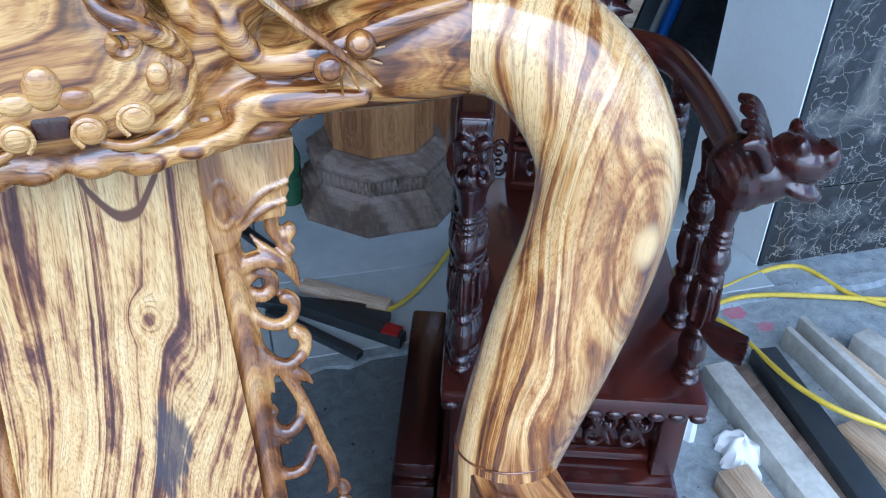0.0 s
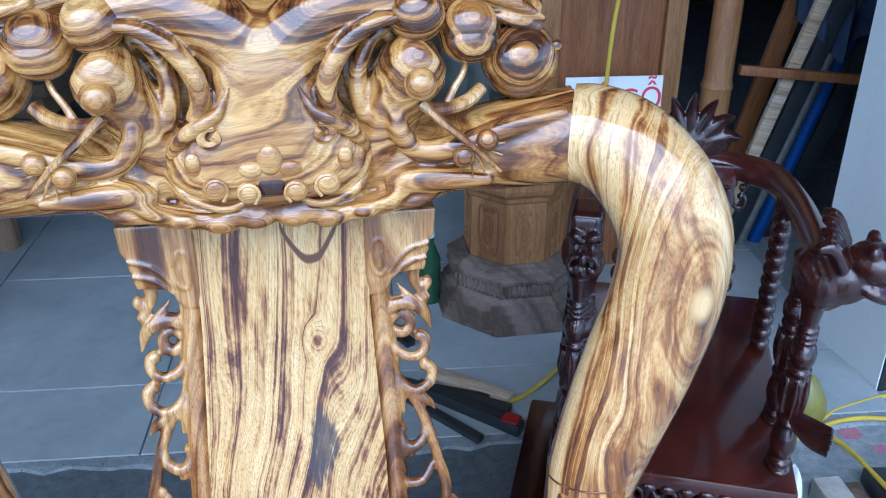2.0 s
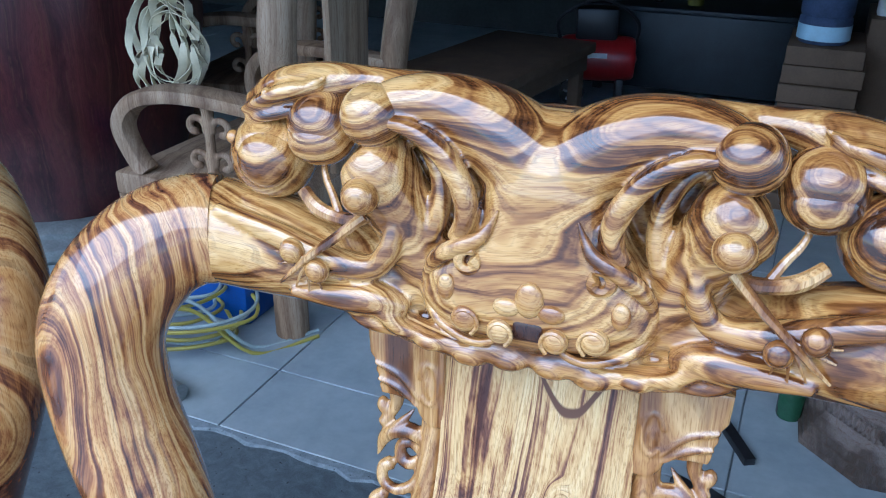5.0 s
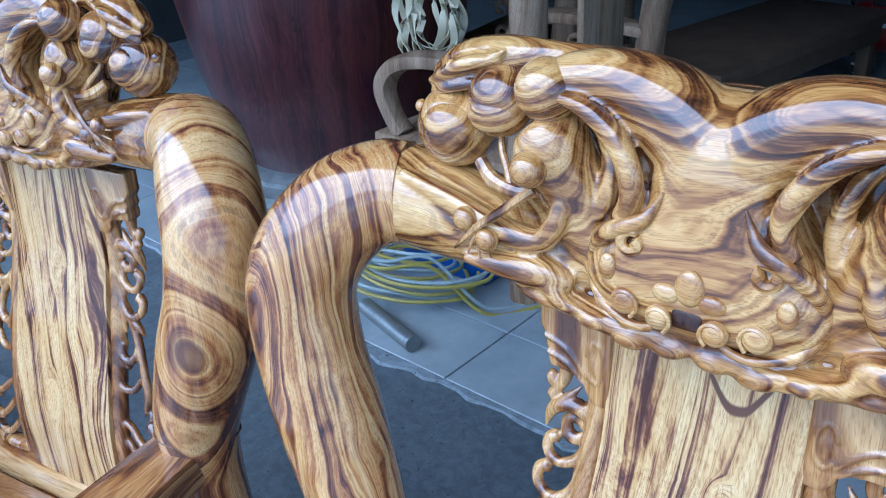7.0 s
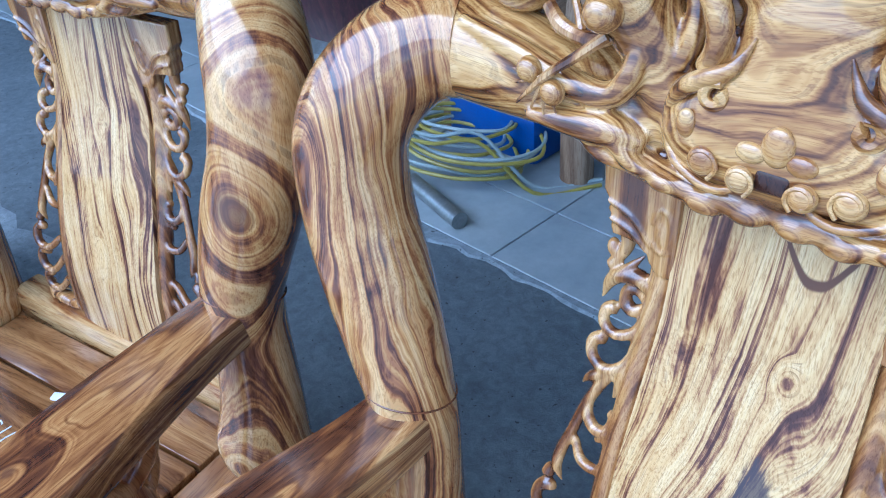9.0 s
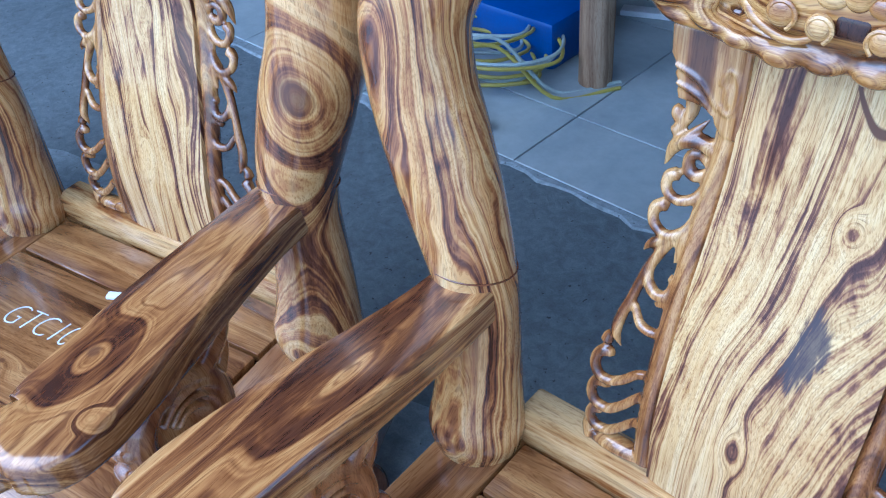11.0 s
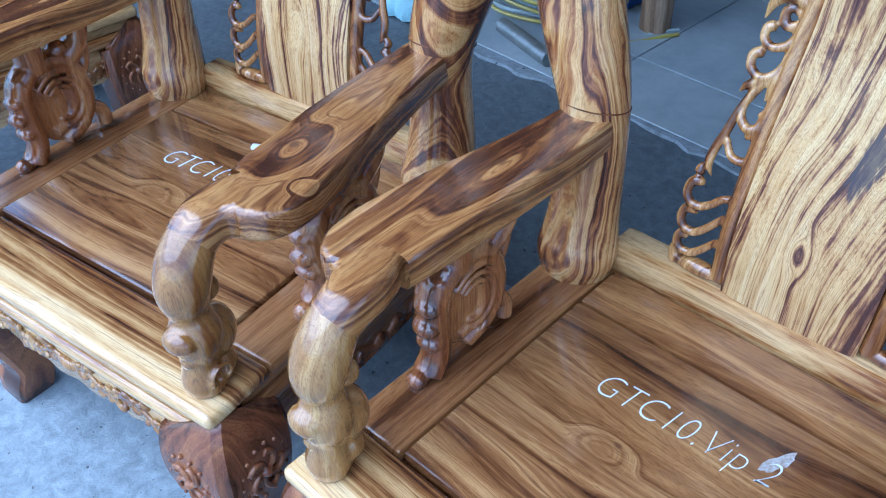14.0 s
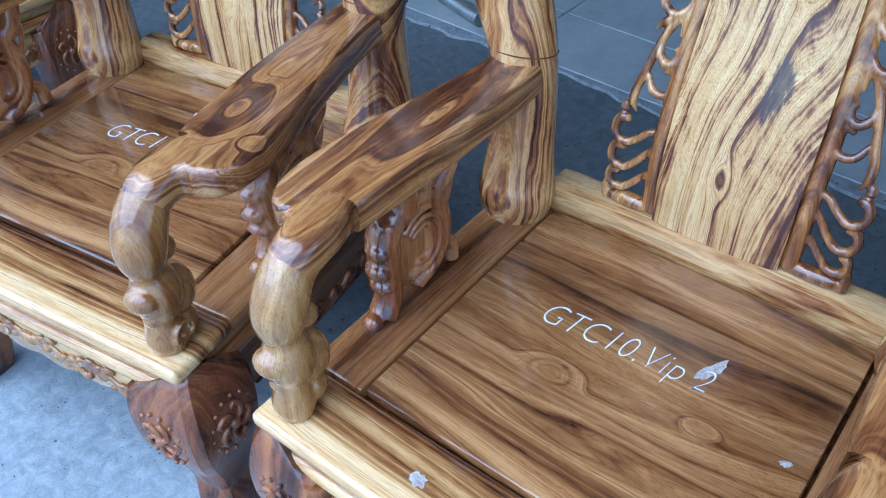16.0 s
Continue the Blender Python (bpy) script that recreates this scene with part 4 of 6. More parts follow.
        tube(bm, [(s * x, y, z, r) for x, y, z, r in ((0.299, -0.498, 0.642, 0.0290), (0.299, -0.505, 0.636, 0.0315), (0.299, -0.520, 0.614, 0.0335), (0.300, -0.530, 0.588, 0.0335), (0.301, -0.533, 0.566, 0.029), (0.301, -0.532, 0.550, 0.0225), (0.301, -0.531, 0.537, 0.027),
             (0.301, -0.531, 0.517, 0.033), (0.301, -0.533, 0.494, 0.031), (0.301, -0.536, 0.474, 0.0235), (0.301, -0.537, 0.457, 0.024), (0.301, -0.537, 0.436, 0.029), (0.301, -0.537, 0.4165, 0.026))], n=60, seg=22, end=0.02)
        ball(bm, (s * 0.297, -0.500, 0.560), (0.018, 0.018, 0.019))
        ball(bm, (s * 0.299, -0.507, 0.492), (0.028, 0.032, 0.043))
        ball(bm, (s * 0.304, -0.557, 0.519), (0.024, 0.018, 0.019))
        ball(bm, (s * 0.304, -0.551, 0.478), (0.014, 0.012, 0.011))
        ball(bm, (s * 0.300, -0.512, 0.440), (0.025, 0.025, 0.024))
        tube(bm, [(s * (0.301 + 0.028), r[0], r[2], r[3]) for r in curl((-0.527, 0.446), 0.020, 0.006, 200, -160, 0.003, 0.004)], n=20, seg=6)
        part("arm_scroll", fuse(bm, 0.0024, 3), M_SCROLL, arm, "pale bulbous carved front support")
        bm = bmesh.new()
        cx = s * 0.317
        for rows in ([(-0.352, 0.418, 0.019), (-0.340, 0.436, 0.018), (-0.334, 0.460, 0.018), (-0.338, 0.490, 0.020), (-0.340, 0.525, 0.020), (-0.334, 0.556, 0.021), (-0.312, 0.578, 0.020), (-0.280, 0.584, 0.019), (-0.248, 0.568, 0.019), (-0.228, 0.530, 0.018), (-0.230, 0.484, 0.019), (-0.250, 0.448, 0.018), (-0.285, 0.428, 0.014)],
                     [(-0.300, 0.455, 0.014), (-0.268, 0.468, 0.015), (-0.256, 0.505, 0.014), (-0.272, 0.535, 0.012), (-0.295, 0.520, 0.010)],
                     [(-0.300, 0.575, 0.022), (-0.300, 0.610, 0.024), (-0.305, 0.640, 0.022)], [(-0.245, 0.565, 0.018), (-0.212, 0.595, 0.020), (-0.200, 0.640, 0.020)],
                     [(-0.228, 0.520, 0.012), (-0.206, 0.560, 0.011), (-0.196, 0.605, 0.007)], [(-0.226, 0.470, 0.012), (-0.206, 0.450, 0.014), (-0.204, 0.424, 0.016)],
                     [(-0.360, 0.414, 0.010), (-0.372, 0.420, 0.013), (-0.380, 0.414, 0.010)]):
            tube(bm, [(cx, y, z, r) for y, z, r in rows], n=34, seg=10, up=(1, 0, 0), flat=1.25)
        ball(bm, (cx, -0.282, 0.500), (0.013, 0.052, 0.072), seg=18)
        # knuckles down the leg and leaf ridges over the roll
        for y, z, r in ((-0.352, 0.478, 0.013), (-0.356, 0.508, 0.015), (-0.352, 0.540, 0.014), (-0.334, 0.570, 0.014), (-0.250, 0.598, 0.016)):
            ball(bm, (cx - s * 0.004, y, z), (0.021, r, r * 0.9), seg=10)
        for side in (1, -1):
            for k in range(3):
                r = 0.050 - 0.012 * k
                tube(bm, [(cx + side * (0.018 - 0.001 * k), -0.276 + r * math.cos(a), 0.505 + r * 1.2 * math.sin(a), 0.0045) for a in np.linspace(2.4, -1.4 - 0.3 * k, 9)], n=22, seg=7)
        part("arm_bracket", fuse(bm, 0.0026, 1), M_BRACKET, arm, "openwork carved bracket")
    return ch


CHAIR_B = pose(-0.903, -0.088, 0.0, 0, 0, 12) @ Matrix.Diagonal((1.05, 1.05, 1.0, 1.0))
chair = make_chair()
chair.matrix_basis = pose(0.009, 0.019, 0.0, 0, 0, 3.5)
chair_b = copy_thing(chair, CHAIR_B)
tagged(chair_b, "golden brown carved hardwood armchair angled beside its twin on concrete")
for o in chair_b.children:
    swap = {M_POST_R: M_POST_EYE, M_SPLAT: M_SPLAT_B}.get(o.data.materials[0])
    if swap:
        o.data = o.data.copy()
        o.data.materials[0] = swap
chair_c = copy_thing(chair, pose(-2.20, -0.415, 0.0, 0, 0, 90))
tagged(chair_c, "darker brown carved hardwood armchair standing past the second armchair")


def writing(name, words, size, m, mat, parent=None, shear=0.0, depth=0.0006, thin=0.0):
    cu = bpy.data.curves.new(name, 'FONT')
    cu.body, cu.size, cu.shear, cu.extrude, cu.offset = words, size, shear, depth, thin
    tmp = new(name, cu)
    me = bpy.data.meshes.new_from_object(tmp.evaluated_get(bpy.context.evaluated_depsgraph_get()))
    bpy.data.objects.remove(tmp)
    me.materials.clear()
    me.materials.append(mat)
    ob = new(name, me)
    ob.parent = parent
    ob.matrix_basis = m
    return ob


for root, label in ((chair, "white chalk model code hand-written on the seat board"), (chair_b, "white chalk model code written on the neighbouring seat")):
    tx = writing("chalk_writing", "GTC10.Vip 2" if root == chair else "GTC10.Vip", 0.059, root.matrix_basis @ pose(-0.142, -0.233, 0.4192, 0, 0, 3.5) @ Matrix.Diagonal((0.77, 1, 1, 1)), M_CHALK, shear=0.28, thin=-0.0018)
    tagged(tx, label, "chalk writing")

rr = random.Random(21)


def chalk_patch(points, label, z=0.4192):
    """Thin irregular rubs of chalk lying on the first chair's seat; rows of x, y, half length, half width, turn."""
    bm = bmesh.new()
    for x, y, a, b, turn in points:
        c, d = math.cos(radians(turn)), math.sin(radians(turn))
        ring = []
        for i in range(18):
            k, t = 1 + 0.5 * (rr.random() - 0.5), 2 * math.pi * i / 18
            u, v = a * k * math.cos(t), b * k * math.sin(t)
            ring.append(bm.verts.new((x + c * u - d * v, y + d * u + c * v, z)))
        bm.faces.new(ring)
    ob = tagged(part("chalk_smudge", bm, M_RUB, None, "", False), label, "chalk mark")
    ob.matrix_basis = chair.matrix_basis
    return ob


M_RUB = plain("rubbed_chalk", (0.50, 0.50, 0.48), 0.9, 0, 0.5, 120, 0.3, 400, second=(0.26, 0.20, 0.15))
chalk_patch([(0.092, -0.178, 0.030, 0.008, 66)], "rubbed white chalk smear across the written numeral")
chalk_patch([(0.220, -0.256, 0.007, 0.005, 20)], "small white chalk spot on the seat board")
chalk_patch([(-0.110, -0.527, 0.011, 0.009, 0)], "faint white chalk dab on the front board", 0.4167)
bm = box(bmesh.new(), (-0.011, -0.007, 0), (0.011, 0.007, 0.006), 0.002)
chip = tagged(part("chalk_chip", bm, M_CHALK), "small white chip of chalk on the seat board", "chalk")
chip.matrix_basis = pose(-0.893, -0.214, 0.4222, 0, 0, 35)

# ---- ground and building ----
def slab(name, lo, hi, mat, label, category, kind="structure", bevel=0.0):
    return tagged(part(name, box(bmesh.new(), lo, hi, bevel), mat, None, "", False), label, category, kind=kind)


def sheet(bm, x0, y0, x1, y1, z):
    bm.faces.new([bm.verts.new(p) for p in ((x0, y0, z), (x1, y0, z), (x1, y1, z), (x0, y1, z))])
    return bm


tagged(part("ground", sheet(bmesh.new(), -400, -400, 400, 400, 0), M_CONC, None, "", False), "rough blue-grey stained concrete ground", "ground", kind="structure")
rr = random.Random(6)
bm = bmesh.new()
lip = []
for k in range(121):
    x = -4.2 + k * 0.05
    lip.append((x, 0.895 - 0.022 * rr.random() - 0.018 * math.sin(k * 0.31) * math.sin(k * 0.083)))
top = [bm.verts.new((x, y, 0.0085)) for x, y in lip]
low = [bm.verts.new((x, y - 0.006 - 0.01 * rr.random(), 0.0)) for x, y in lip]
far = [bm.verts.new((x, 0.912, 0.0095)) for x, y in lip]
for k in range(120):
    bm.faces.new((low[k], low[k + 1], top[k + 1], top[k]))
    bm.faces.new((top[k], top[k + 1], far[k + 1], far[k]))
tagged(part("trim_screed", bm, M_CONC, None, "", False), "ragged grey mortar lip along the tile edge", "mortar edge", kind="structure")
# added sheet that paints the shade on the ground from chairs to tiles
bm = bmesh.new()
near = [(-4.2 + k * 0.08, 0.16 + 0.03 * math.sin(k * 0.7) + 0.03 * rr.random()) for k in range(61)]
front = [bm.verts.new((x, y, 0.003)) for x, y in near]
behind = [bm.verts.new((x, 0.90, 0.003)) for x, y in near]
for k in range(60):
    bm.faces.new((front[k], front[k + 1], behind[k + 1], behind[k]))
tagged(part("pavement", bm, M_CONC_SHADED, None, "", False), "darker ground strip behind the chairs, shade put into its colour", "pavement", kind="structure")
tile_floor = tagged(part("floor", box(bmesh.new(), (-5.2, 0.905, 0.0005), (1.6, 6.0, 0.004)), M_CONC, None, "", False), "grey tiled workshop floor with a broken front edge", "floor", kind="structure")
wall_back = slab("wall_back", (-5.2, 6.0, 0), (3.2, 6.2, 3.4), M_WALL, "dark workshop back wall", "wall")
# side walls and ceiling are added out of view to shut out sky light
wall_left = slab("wall_left", (-5.4, -0.4, 0), (-5.2, 6.2, 3.4), M_WALL, "dark side wall added out of view", "wall")
wall_right = slab("wall_right", (3.2, 1.32, 0), (3.4, 6.2, 3.4), M_WALL, "dark side wall added out of view", "wall")
ceiling = slab("ceiling", (-5.4, -0.72, 2.7), (3.4, 6.2, 2.95), M_CEIL, "dark unseen ceiling, its front edge added to block sky", "ceiling")
# unseen blocker: hangs low so that less daylight reaches the back
wall_header = slab("wall_header", (-5.2, 2.25, 1.32), (3.2, 2.35, 2.70), M_WALL, "unseen wall added to block light from the back workshop", "wall")
bm = bmesh.new()
foot = [(1.357, 1.004), (1.358, 1.30), (1.309, 1.30), (1.3535, 1.004)]
lo, hi = [bm.verts.new((x, y, 0)) for x, y in foot], [bm.verts.new((x, y, 3.2)) for x, y in foot]
bm.faces.new(hi)
for k in range(4):
    bm.faces.new((lo[k], lo[(k + 1) % 4], hi[(k + 1) % 4], hi[k]))
bmesh.ops.recalc_face_normals(bm, faces=bm.faces[:])
pillar = tagged(part("pillar", bm, M_WHITE, None, "", False), "white painted splayed reveal beside the marble wall", "wall", kind="structure")
wall_marble = thing("wall_marble", "dark veined marble wall cladding beside the white reveal", "wall", kind="structure")
for z0, z1 in ((0.0, 0.215), (0.218, 0.82), (0.823, 1.5), (1.503, 3.2)):
    part("marble_slab", box(bmesh.new(), (1.374, 1.003, z0), (3.4, 1.3, z1), 0.001), M_MARBLE, wall_marble, "", False)
part("edge_strip", box(bmesh.new(), (1.359, 0.999, 0), (1.3735, 1.3, 3.2), 0.001), M_SLATE, wall_marble, "", False)


# ---- dark lacquered armchair ----
def turned(bm, x, y, z0, z1, r, beads=7):
    prof = []
    for i in range(beads * 6 + 1):
        u = i / (beads * 6)
        w = abs(math.sin(u * beads * math.pi))
        prof.append((r * (0.62 + 0.38 * w ** 0.5), z0 + (z1 - z0) * u))
    return lathe(bm, prof, (x, y, 0), 14)


def baluster(bm, x, y, z0, z1, r):
    """Ringed foot, vase, leaf-carved middle and a stack of rings under a ball."""
    prof = ((0.9, 0.0), (0.95, 0.02), (0.62, 0.035), (0.85, 0.05), (0.85, 0.07), (0.55, 0.085), (0.80, 0.11), (0.98, 0.16), (0.90, 0.22), (0.60, 0.28), (0.85, 0.295), (0.85, 0.31), (0.60, 0.325), (0.78, 0.38), (0.86, 0.46), (0.78, 0.54), (0.60, 0.58), (0.88, 0.595),
            (0.88, 0.61), (0.62, 0.625), (0.92, 0.66), (0.98, 0.70), (0.80, 0.745), (0.55, 0.76), (0.80, 0.775), (0.55, 0.79), (0.80, 0.805), (0.55, 0.82), (0.80, 0.835), (0.60, 0.85), (0.72, 0.92), (0.95, 1.0))
    lathe(bm, [(r * a, z0 + (z1 - z0) * u) for a, u in prof], (x, y, 0), 18)
    for k in range(7):
        a = 2 * math.pi * k / 7
        c, d = math.cos(a), math.sin(a)
        tube(bm, [(x + r * w * c, y + r * w * d, z0 + (z1 - z0) * u, q) for w, u, q in ((0.80, 0.35, 0.003), (0.92, 0.44, 0.007), (0.88, 0.53, 0.005), (0.98, 0.575, 0.002))], n=8, seg=6)
    return bm


def dark_chair():
    ch = thing("throne_chair", "dark red lacquered carved armchair with turned spindles, on concrete", "armchair", pose(0.655, 0.66, 0, 0, 0, -18))
    part("base", box(bmesh.new(), (-0.275, -0.335, 0.0), (0.275, 0.25, 0.06), 0.010), M_MAHOG, ch)
    lower = part("lower_apron", box(bmesh.new(), (-0.262, -0.322, 0.066), (0.262, 0.24, 0.125), 0.004), M_MAHOG, ch)
    part("ledge", box(bmesh.new(), (-0.285, -0.345, 0.130), (0.285, 0.25, 0.160), 0.012), M_MAHOG, ch)
    part("plinth", box(bmesh.new(), (-0.265, -0.325, 0.164), (0.265, 0.24, 0.195), 0.010), M_MAHOG, ch)
    ap = part("apron", box(bmesh.new(), (-0.235, -0.270, 0.198), (0.235, 0.22, 0.345), 0.004), M_MAHOG, ch)
    part("side_step", box(bmesh.new(), (-0.400, -0.30, 0.0), (-0.290, 0.10, 0.13), 0.010), M_MAHOG_C, ch)
    part("side_step", box(bmesh.new(), (-0.395, -0.29, 0.132), (-0.2905, 0.09, 0.172), 0.012), M_MAHOG_C, ch)
    for x in (-0.235, 0.235):
        part("corner_block", box(bmesh.new(), (x - 0.028, -0.305, 0.196), (x + 0.028, -0.25, 0.350), 0.006), M_MAHOG, ap)
    part("apron_frame", box(bmesh.new(), (-0.205, -0.286, 0.205), (0.205, -0.271, 0.222), 0.004), M_MAHOG, ap)
    part("apron_frame", box(bmesh.new(), (-0.205, -0.286, 0.326), (0.205, -0.271, 0.343), 0.004), M_MAHOG, ap)
    for k in range(5):
        bm = bmesh.new()
        x = -0.164 + k * 0.082
        for e in (1, -1):
            tube(bm, [(x + e * v[0], -0.281, 0.274 + e * v[2], v[3]) for v in curl((0.016, 0.014), 0.026, 0.006, 200, -200, 0.006, 0.010)], n=26, seg=7)
            tube(bm, [(x - e * 0.036, -0.279, 0.274 + e * 0.040, 0.003), (x - e * 0.020, -0.283, 0.274 + e * 0.022, 0.009), (x, -0.281, 0.274, 0.007)], n=10, seg=7)
        part("carving", fuse(bm, 0.003, 1), M_MAHOG_C, ap)
    for k in range(13):
        part("lip_carving", ball(bmesh.new(), (-0.264 + k * 0.044, -0.334, 0.358), (0.019, 0.006, 0.008), seg=10), M_MAHOG_C, ch)
    for k in range(7):
        x = -0.21 + k * 0.07
        part("carving", tube(bmesh.new(), curl((x, 0.095), 0.022, 0.006, 30, 400, 0.005, 0.008, -0.326), n=20, seg=6), M_MAHOG_C, lower)
    part("seat", box(bmesh.new(), (-0.285, -0.335, 0.352), (0.285, 0.25, 0.388), 0.012), M_MAHOG, ch, "polished dark red seat board")
    for x, y in ((0.245, -0.275), (0.255, -0.155), (-0.245, -0.275), (-0.255, -0.155)):
        part("spindle", fuse(baluster(bmesh.new(), x, y, 0.388, 0.70, 0.030), 0.003, 1), M_MAHOG_C, ch, "turned and leaf-carved spindle")
    for x, y in ((0.25, 0.06), (-0.25, 0.06)):
        part("spindle", turned(bmesh.new(), x, y, 0.388, 0.70, 0.027, 12), M_MAHOG_C, ch, "beaded spindle")
    for s in (1, -1):
        arm = part("arm_rail", tube(bmesh.new(), [(0.0, 0.235, 0.69, 0.026), (s * 0.13, 0.225, 0.69, 0.027), (s * 0.235, 0.16, 0.695, 0.029), (s * 0.268, 0.02, 0.705, 0.030), (s * 0.268, -0.15, 0.72, 0.031), (s * 0.255, -0.27, 0.73, 0.036)], n=36, seg=16), M_MAHOG, ch, "curved polished arm rail")
        bm = bmesh.new()
        # the head turns outward on one arm and forward on the other
        fx, fy = (0.95, -0.30) if s > 0 else (0.10, -0.55)
        def at(d, e, z):
            return (s * 0.250 + 0.88 * (d * fx - e * fy), -0.28 + 0.88 * (d * fy + e * fx), 0.735 + (z - 0.725) * 0.90)
        ball(bm, at(0.0, 0, 0.725), (0.062, 0.050, 0.050))
        ball(bm, at(0.045, 0, 0.735), (0.060, 0.040, 0.040), (0, -10, 0))
        ball(bm, at(0.100, 0, 0.770), (0.058, 0.036, 0.028), (0, 8, 0))
        ball(bm, at(0.105, 0, 0.728), (0.050, 0.030, 0.015), (0, 14, 0))
        ball(bm, at(0.140, 0, 0.782), (0.024, 0.024, 0.018))
        for e in (1, -1):
            ball(bm, at(0.085, e * 0.026, 0.795), 0.014, seg=8)
            ball(bm, at(0.148, e * 0.014, 0.792), 0.009, seg=8)
        for k in range(7):
            e = (k - 3) * 0.014
            tube(bm, [(*at(0.035, e, 0.765), 0.015), (*at(0.005, e * 1.4, 0.80), 0.012), (*at(-0.025 + 0.012 * (k % 2), e * 1.8, 0.812 - 0.004 * abs(k - 3)), 0.006)], n=9, seg=7)
        for k in range(4):
            tube(bm, [(*at(0.01 * k, -0.035, 0.70 + 0.01 * k), 0.010), (*at(-0.03 + 0.01 * k, -0.045, 0.735 + 0.012 * k), 0.010), (*at(-0.06 + 0.01 * k, -0.04, 0.755 + 0.012 * k), 0.004)], n=9, seg=7)
        if s > 0:
            part("beast_head", fuse(bm, 0.0035, 1), M_MAHOG_C, arm, "carved beast-head arm end")
        else:
            bm.free()
            bm = baluster(bmesh.new(), -0.240, -0.255, 0.388, 0.70, 0.044)
            # squat mask under the capital: brow, nose, eyes and curling cheeks
            box(bm, (-0.276, -0.292, 0.725), (-0.204, -0.222, 0.80), 0.012)
            ball(bm, (-0.240, -0.255, 0.705), (0.046, 0.042, 0.028))
            for e in (1, -1):
                ball(bm, (-0.240 + e * 0.018, -0.294, 0.748), 0.010, seg=8)
                tube(bm, [(-0.240 + e * v[0], -0.292, 0.716 + v[2], v[3]) for v in curl((0.020, 0.0), 0.016, 0.004, 120, -200, 0.005, 0.007)], n=18, seg=7)
                tube(bm, [(-0.240, -0.296, 0.758, 0.006), (-0.240 + e * 0.020, -0.298, 0.768, 0.008), (-0.240 + e * 0.038, -0.290, 0.762, 0.004)], n=10, seg=7)
            ball(bm, (-0.240, -0.300, 0.734), (0.010, 0.012, 0.012), seg=10)
            part("arm_post", fuse(bm, 0.003, 1), M_MAHOG_C, ch, "thick arm post carved with a mask")
        for k in range(5 if s > 0 else 0):
            a = (k - 2) * 0.16
            part("leaf", tube(bmesh.new(), [(s * 0.25, -0.285, 0.490, 0.014), (s * (0.255 + 0.03 * math.cos(a)), -0.315, 0.490 + 0.04 * math.sin(a), 0.012), (s * (0.26 + 0.055 * math.cos(a)), -0.345, 0.500 + 0.07 * math.sin(a), 0.004)], n=8, seg=7), M_MAHOG_C, ch)
        for z in (0.45, 0.64):
            bm = bmesh.new()
            for k in (1, -1):
                tube(bm, [(s * (0.155 + q[0]), 0.215, z + k * q[2], q[3]) for q in curl((0.012, 0.018), 0.022, 0.007, 200, -140, 0.006, 0.008)], n=18, seg=7)
            part("edge_bracket", fuse(bm, 0.003, 1), M_MAHOG_C, ch, "pierced carved bracket")
    back = part("back_panel", box(bmesh.new(), (-0.145, 0.195, 0.389), (0.145, 0.225, 0.70), 0.006), M_MAHOG, ch)
    for z0, z1 in ((0.41, 0.49), (0.505, 0.585), (0.60, 0.665)):
        fr = part("carved_panel", box(bmesh.new(), (-0.118, 0.190, z0 + 0.008), (0.118, 0.1945, z1 - 0.008), 0.002), M_MAHOG_C, back)
        for lo, hi in (((-0.130, z0 - 0.004), (0.130, z0 + 0.007)), ((-0.130, z1 - 0.007), (0.130, z1 + 0.004)), ((-0.130, z0 + 0.0075), (-0.119, z1 - 0.0075)), ((0.119, z0 + 0.0075), (0.130, z1 - 0.0075))):
            part("bead_frame", box(bmesh.new(), (lo[0], 0.182, lo[1]), (hi[0], 0.1948, hi[1]), 0.004), M_MAHOG, back)
        for k in (-1, 0, 1):
            part("carving", tube(bmesh.new(), curl((k * 0.075, (z0 + z1) / 2), 0.026, 0.006, 0, 380, 0.005, 0.008, 0.180), n=18, seg=6), M_MAHOG_C, fr)
    bm = bmesh.new()
    ball(bm, (0, 0.23, 0.73), (0.11, 0.026, 0.045))
    for k in range(7):
        a = radians(15 + k * 25)
        tube(bm, [(0.05 * math.cos(a), 0.23, 0.73 + 0.03 * math.sin(a), 0.022), (0.11 * math.cos(a), 0.225, 0.73 + 0.075 * math.sin(a), 0.016), (0.15 * math.cos(a), 0.20, 0.725 + 0.115 * math.sin(a), 0.003)], n=10, seg=8)
    part("finial", fuse(bm, 0.004, 1), M_MAHOG_C, ch, "flame-shaped carved finial")
    return ch


dark = dark_chair()
dark.scale = (0.68, 1.06, 1)

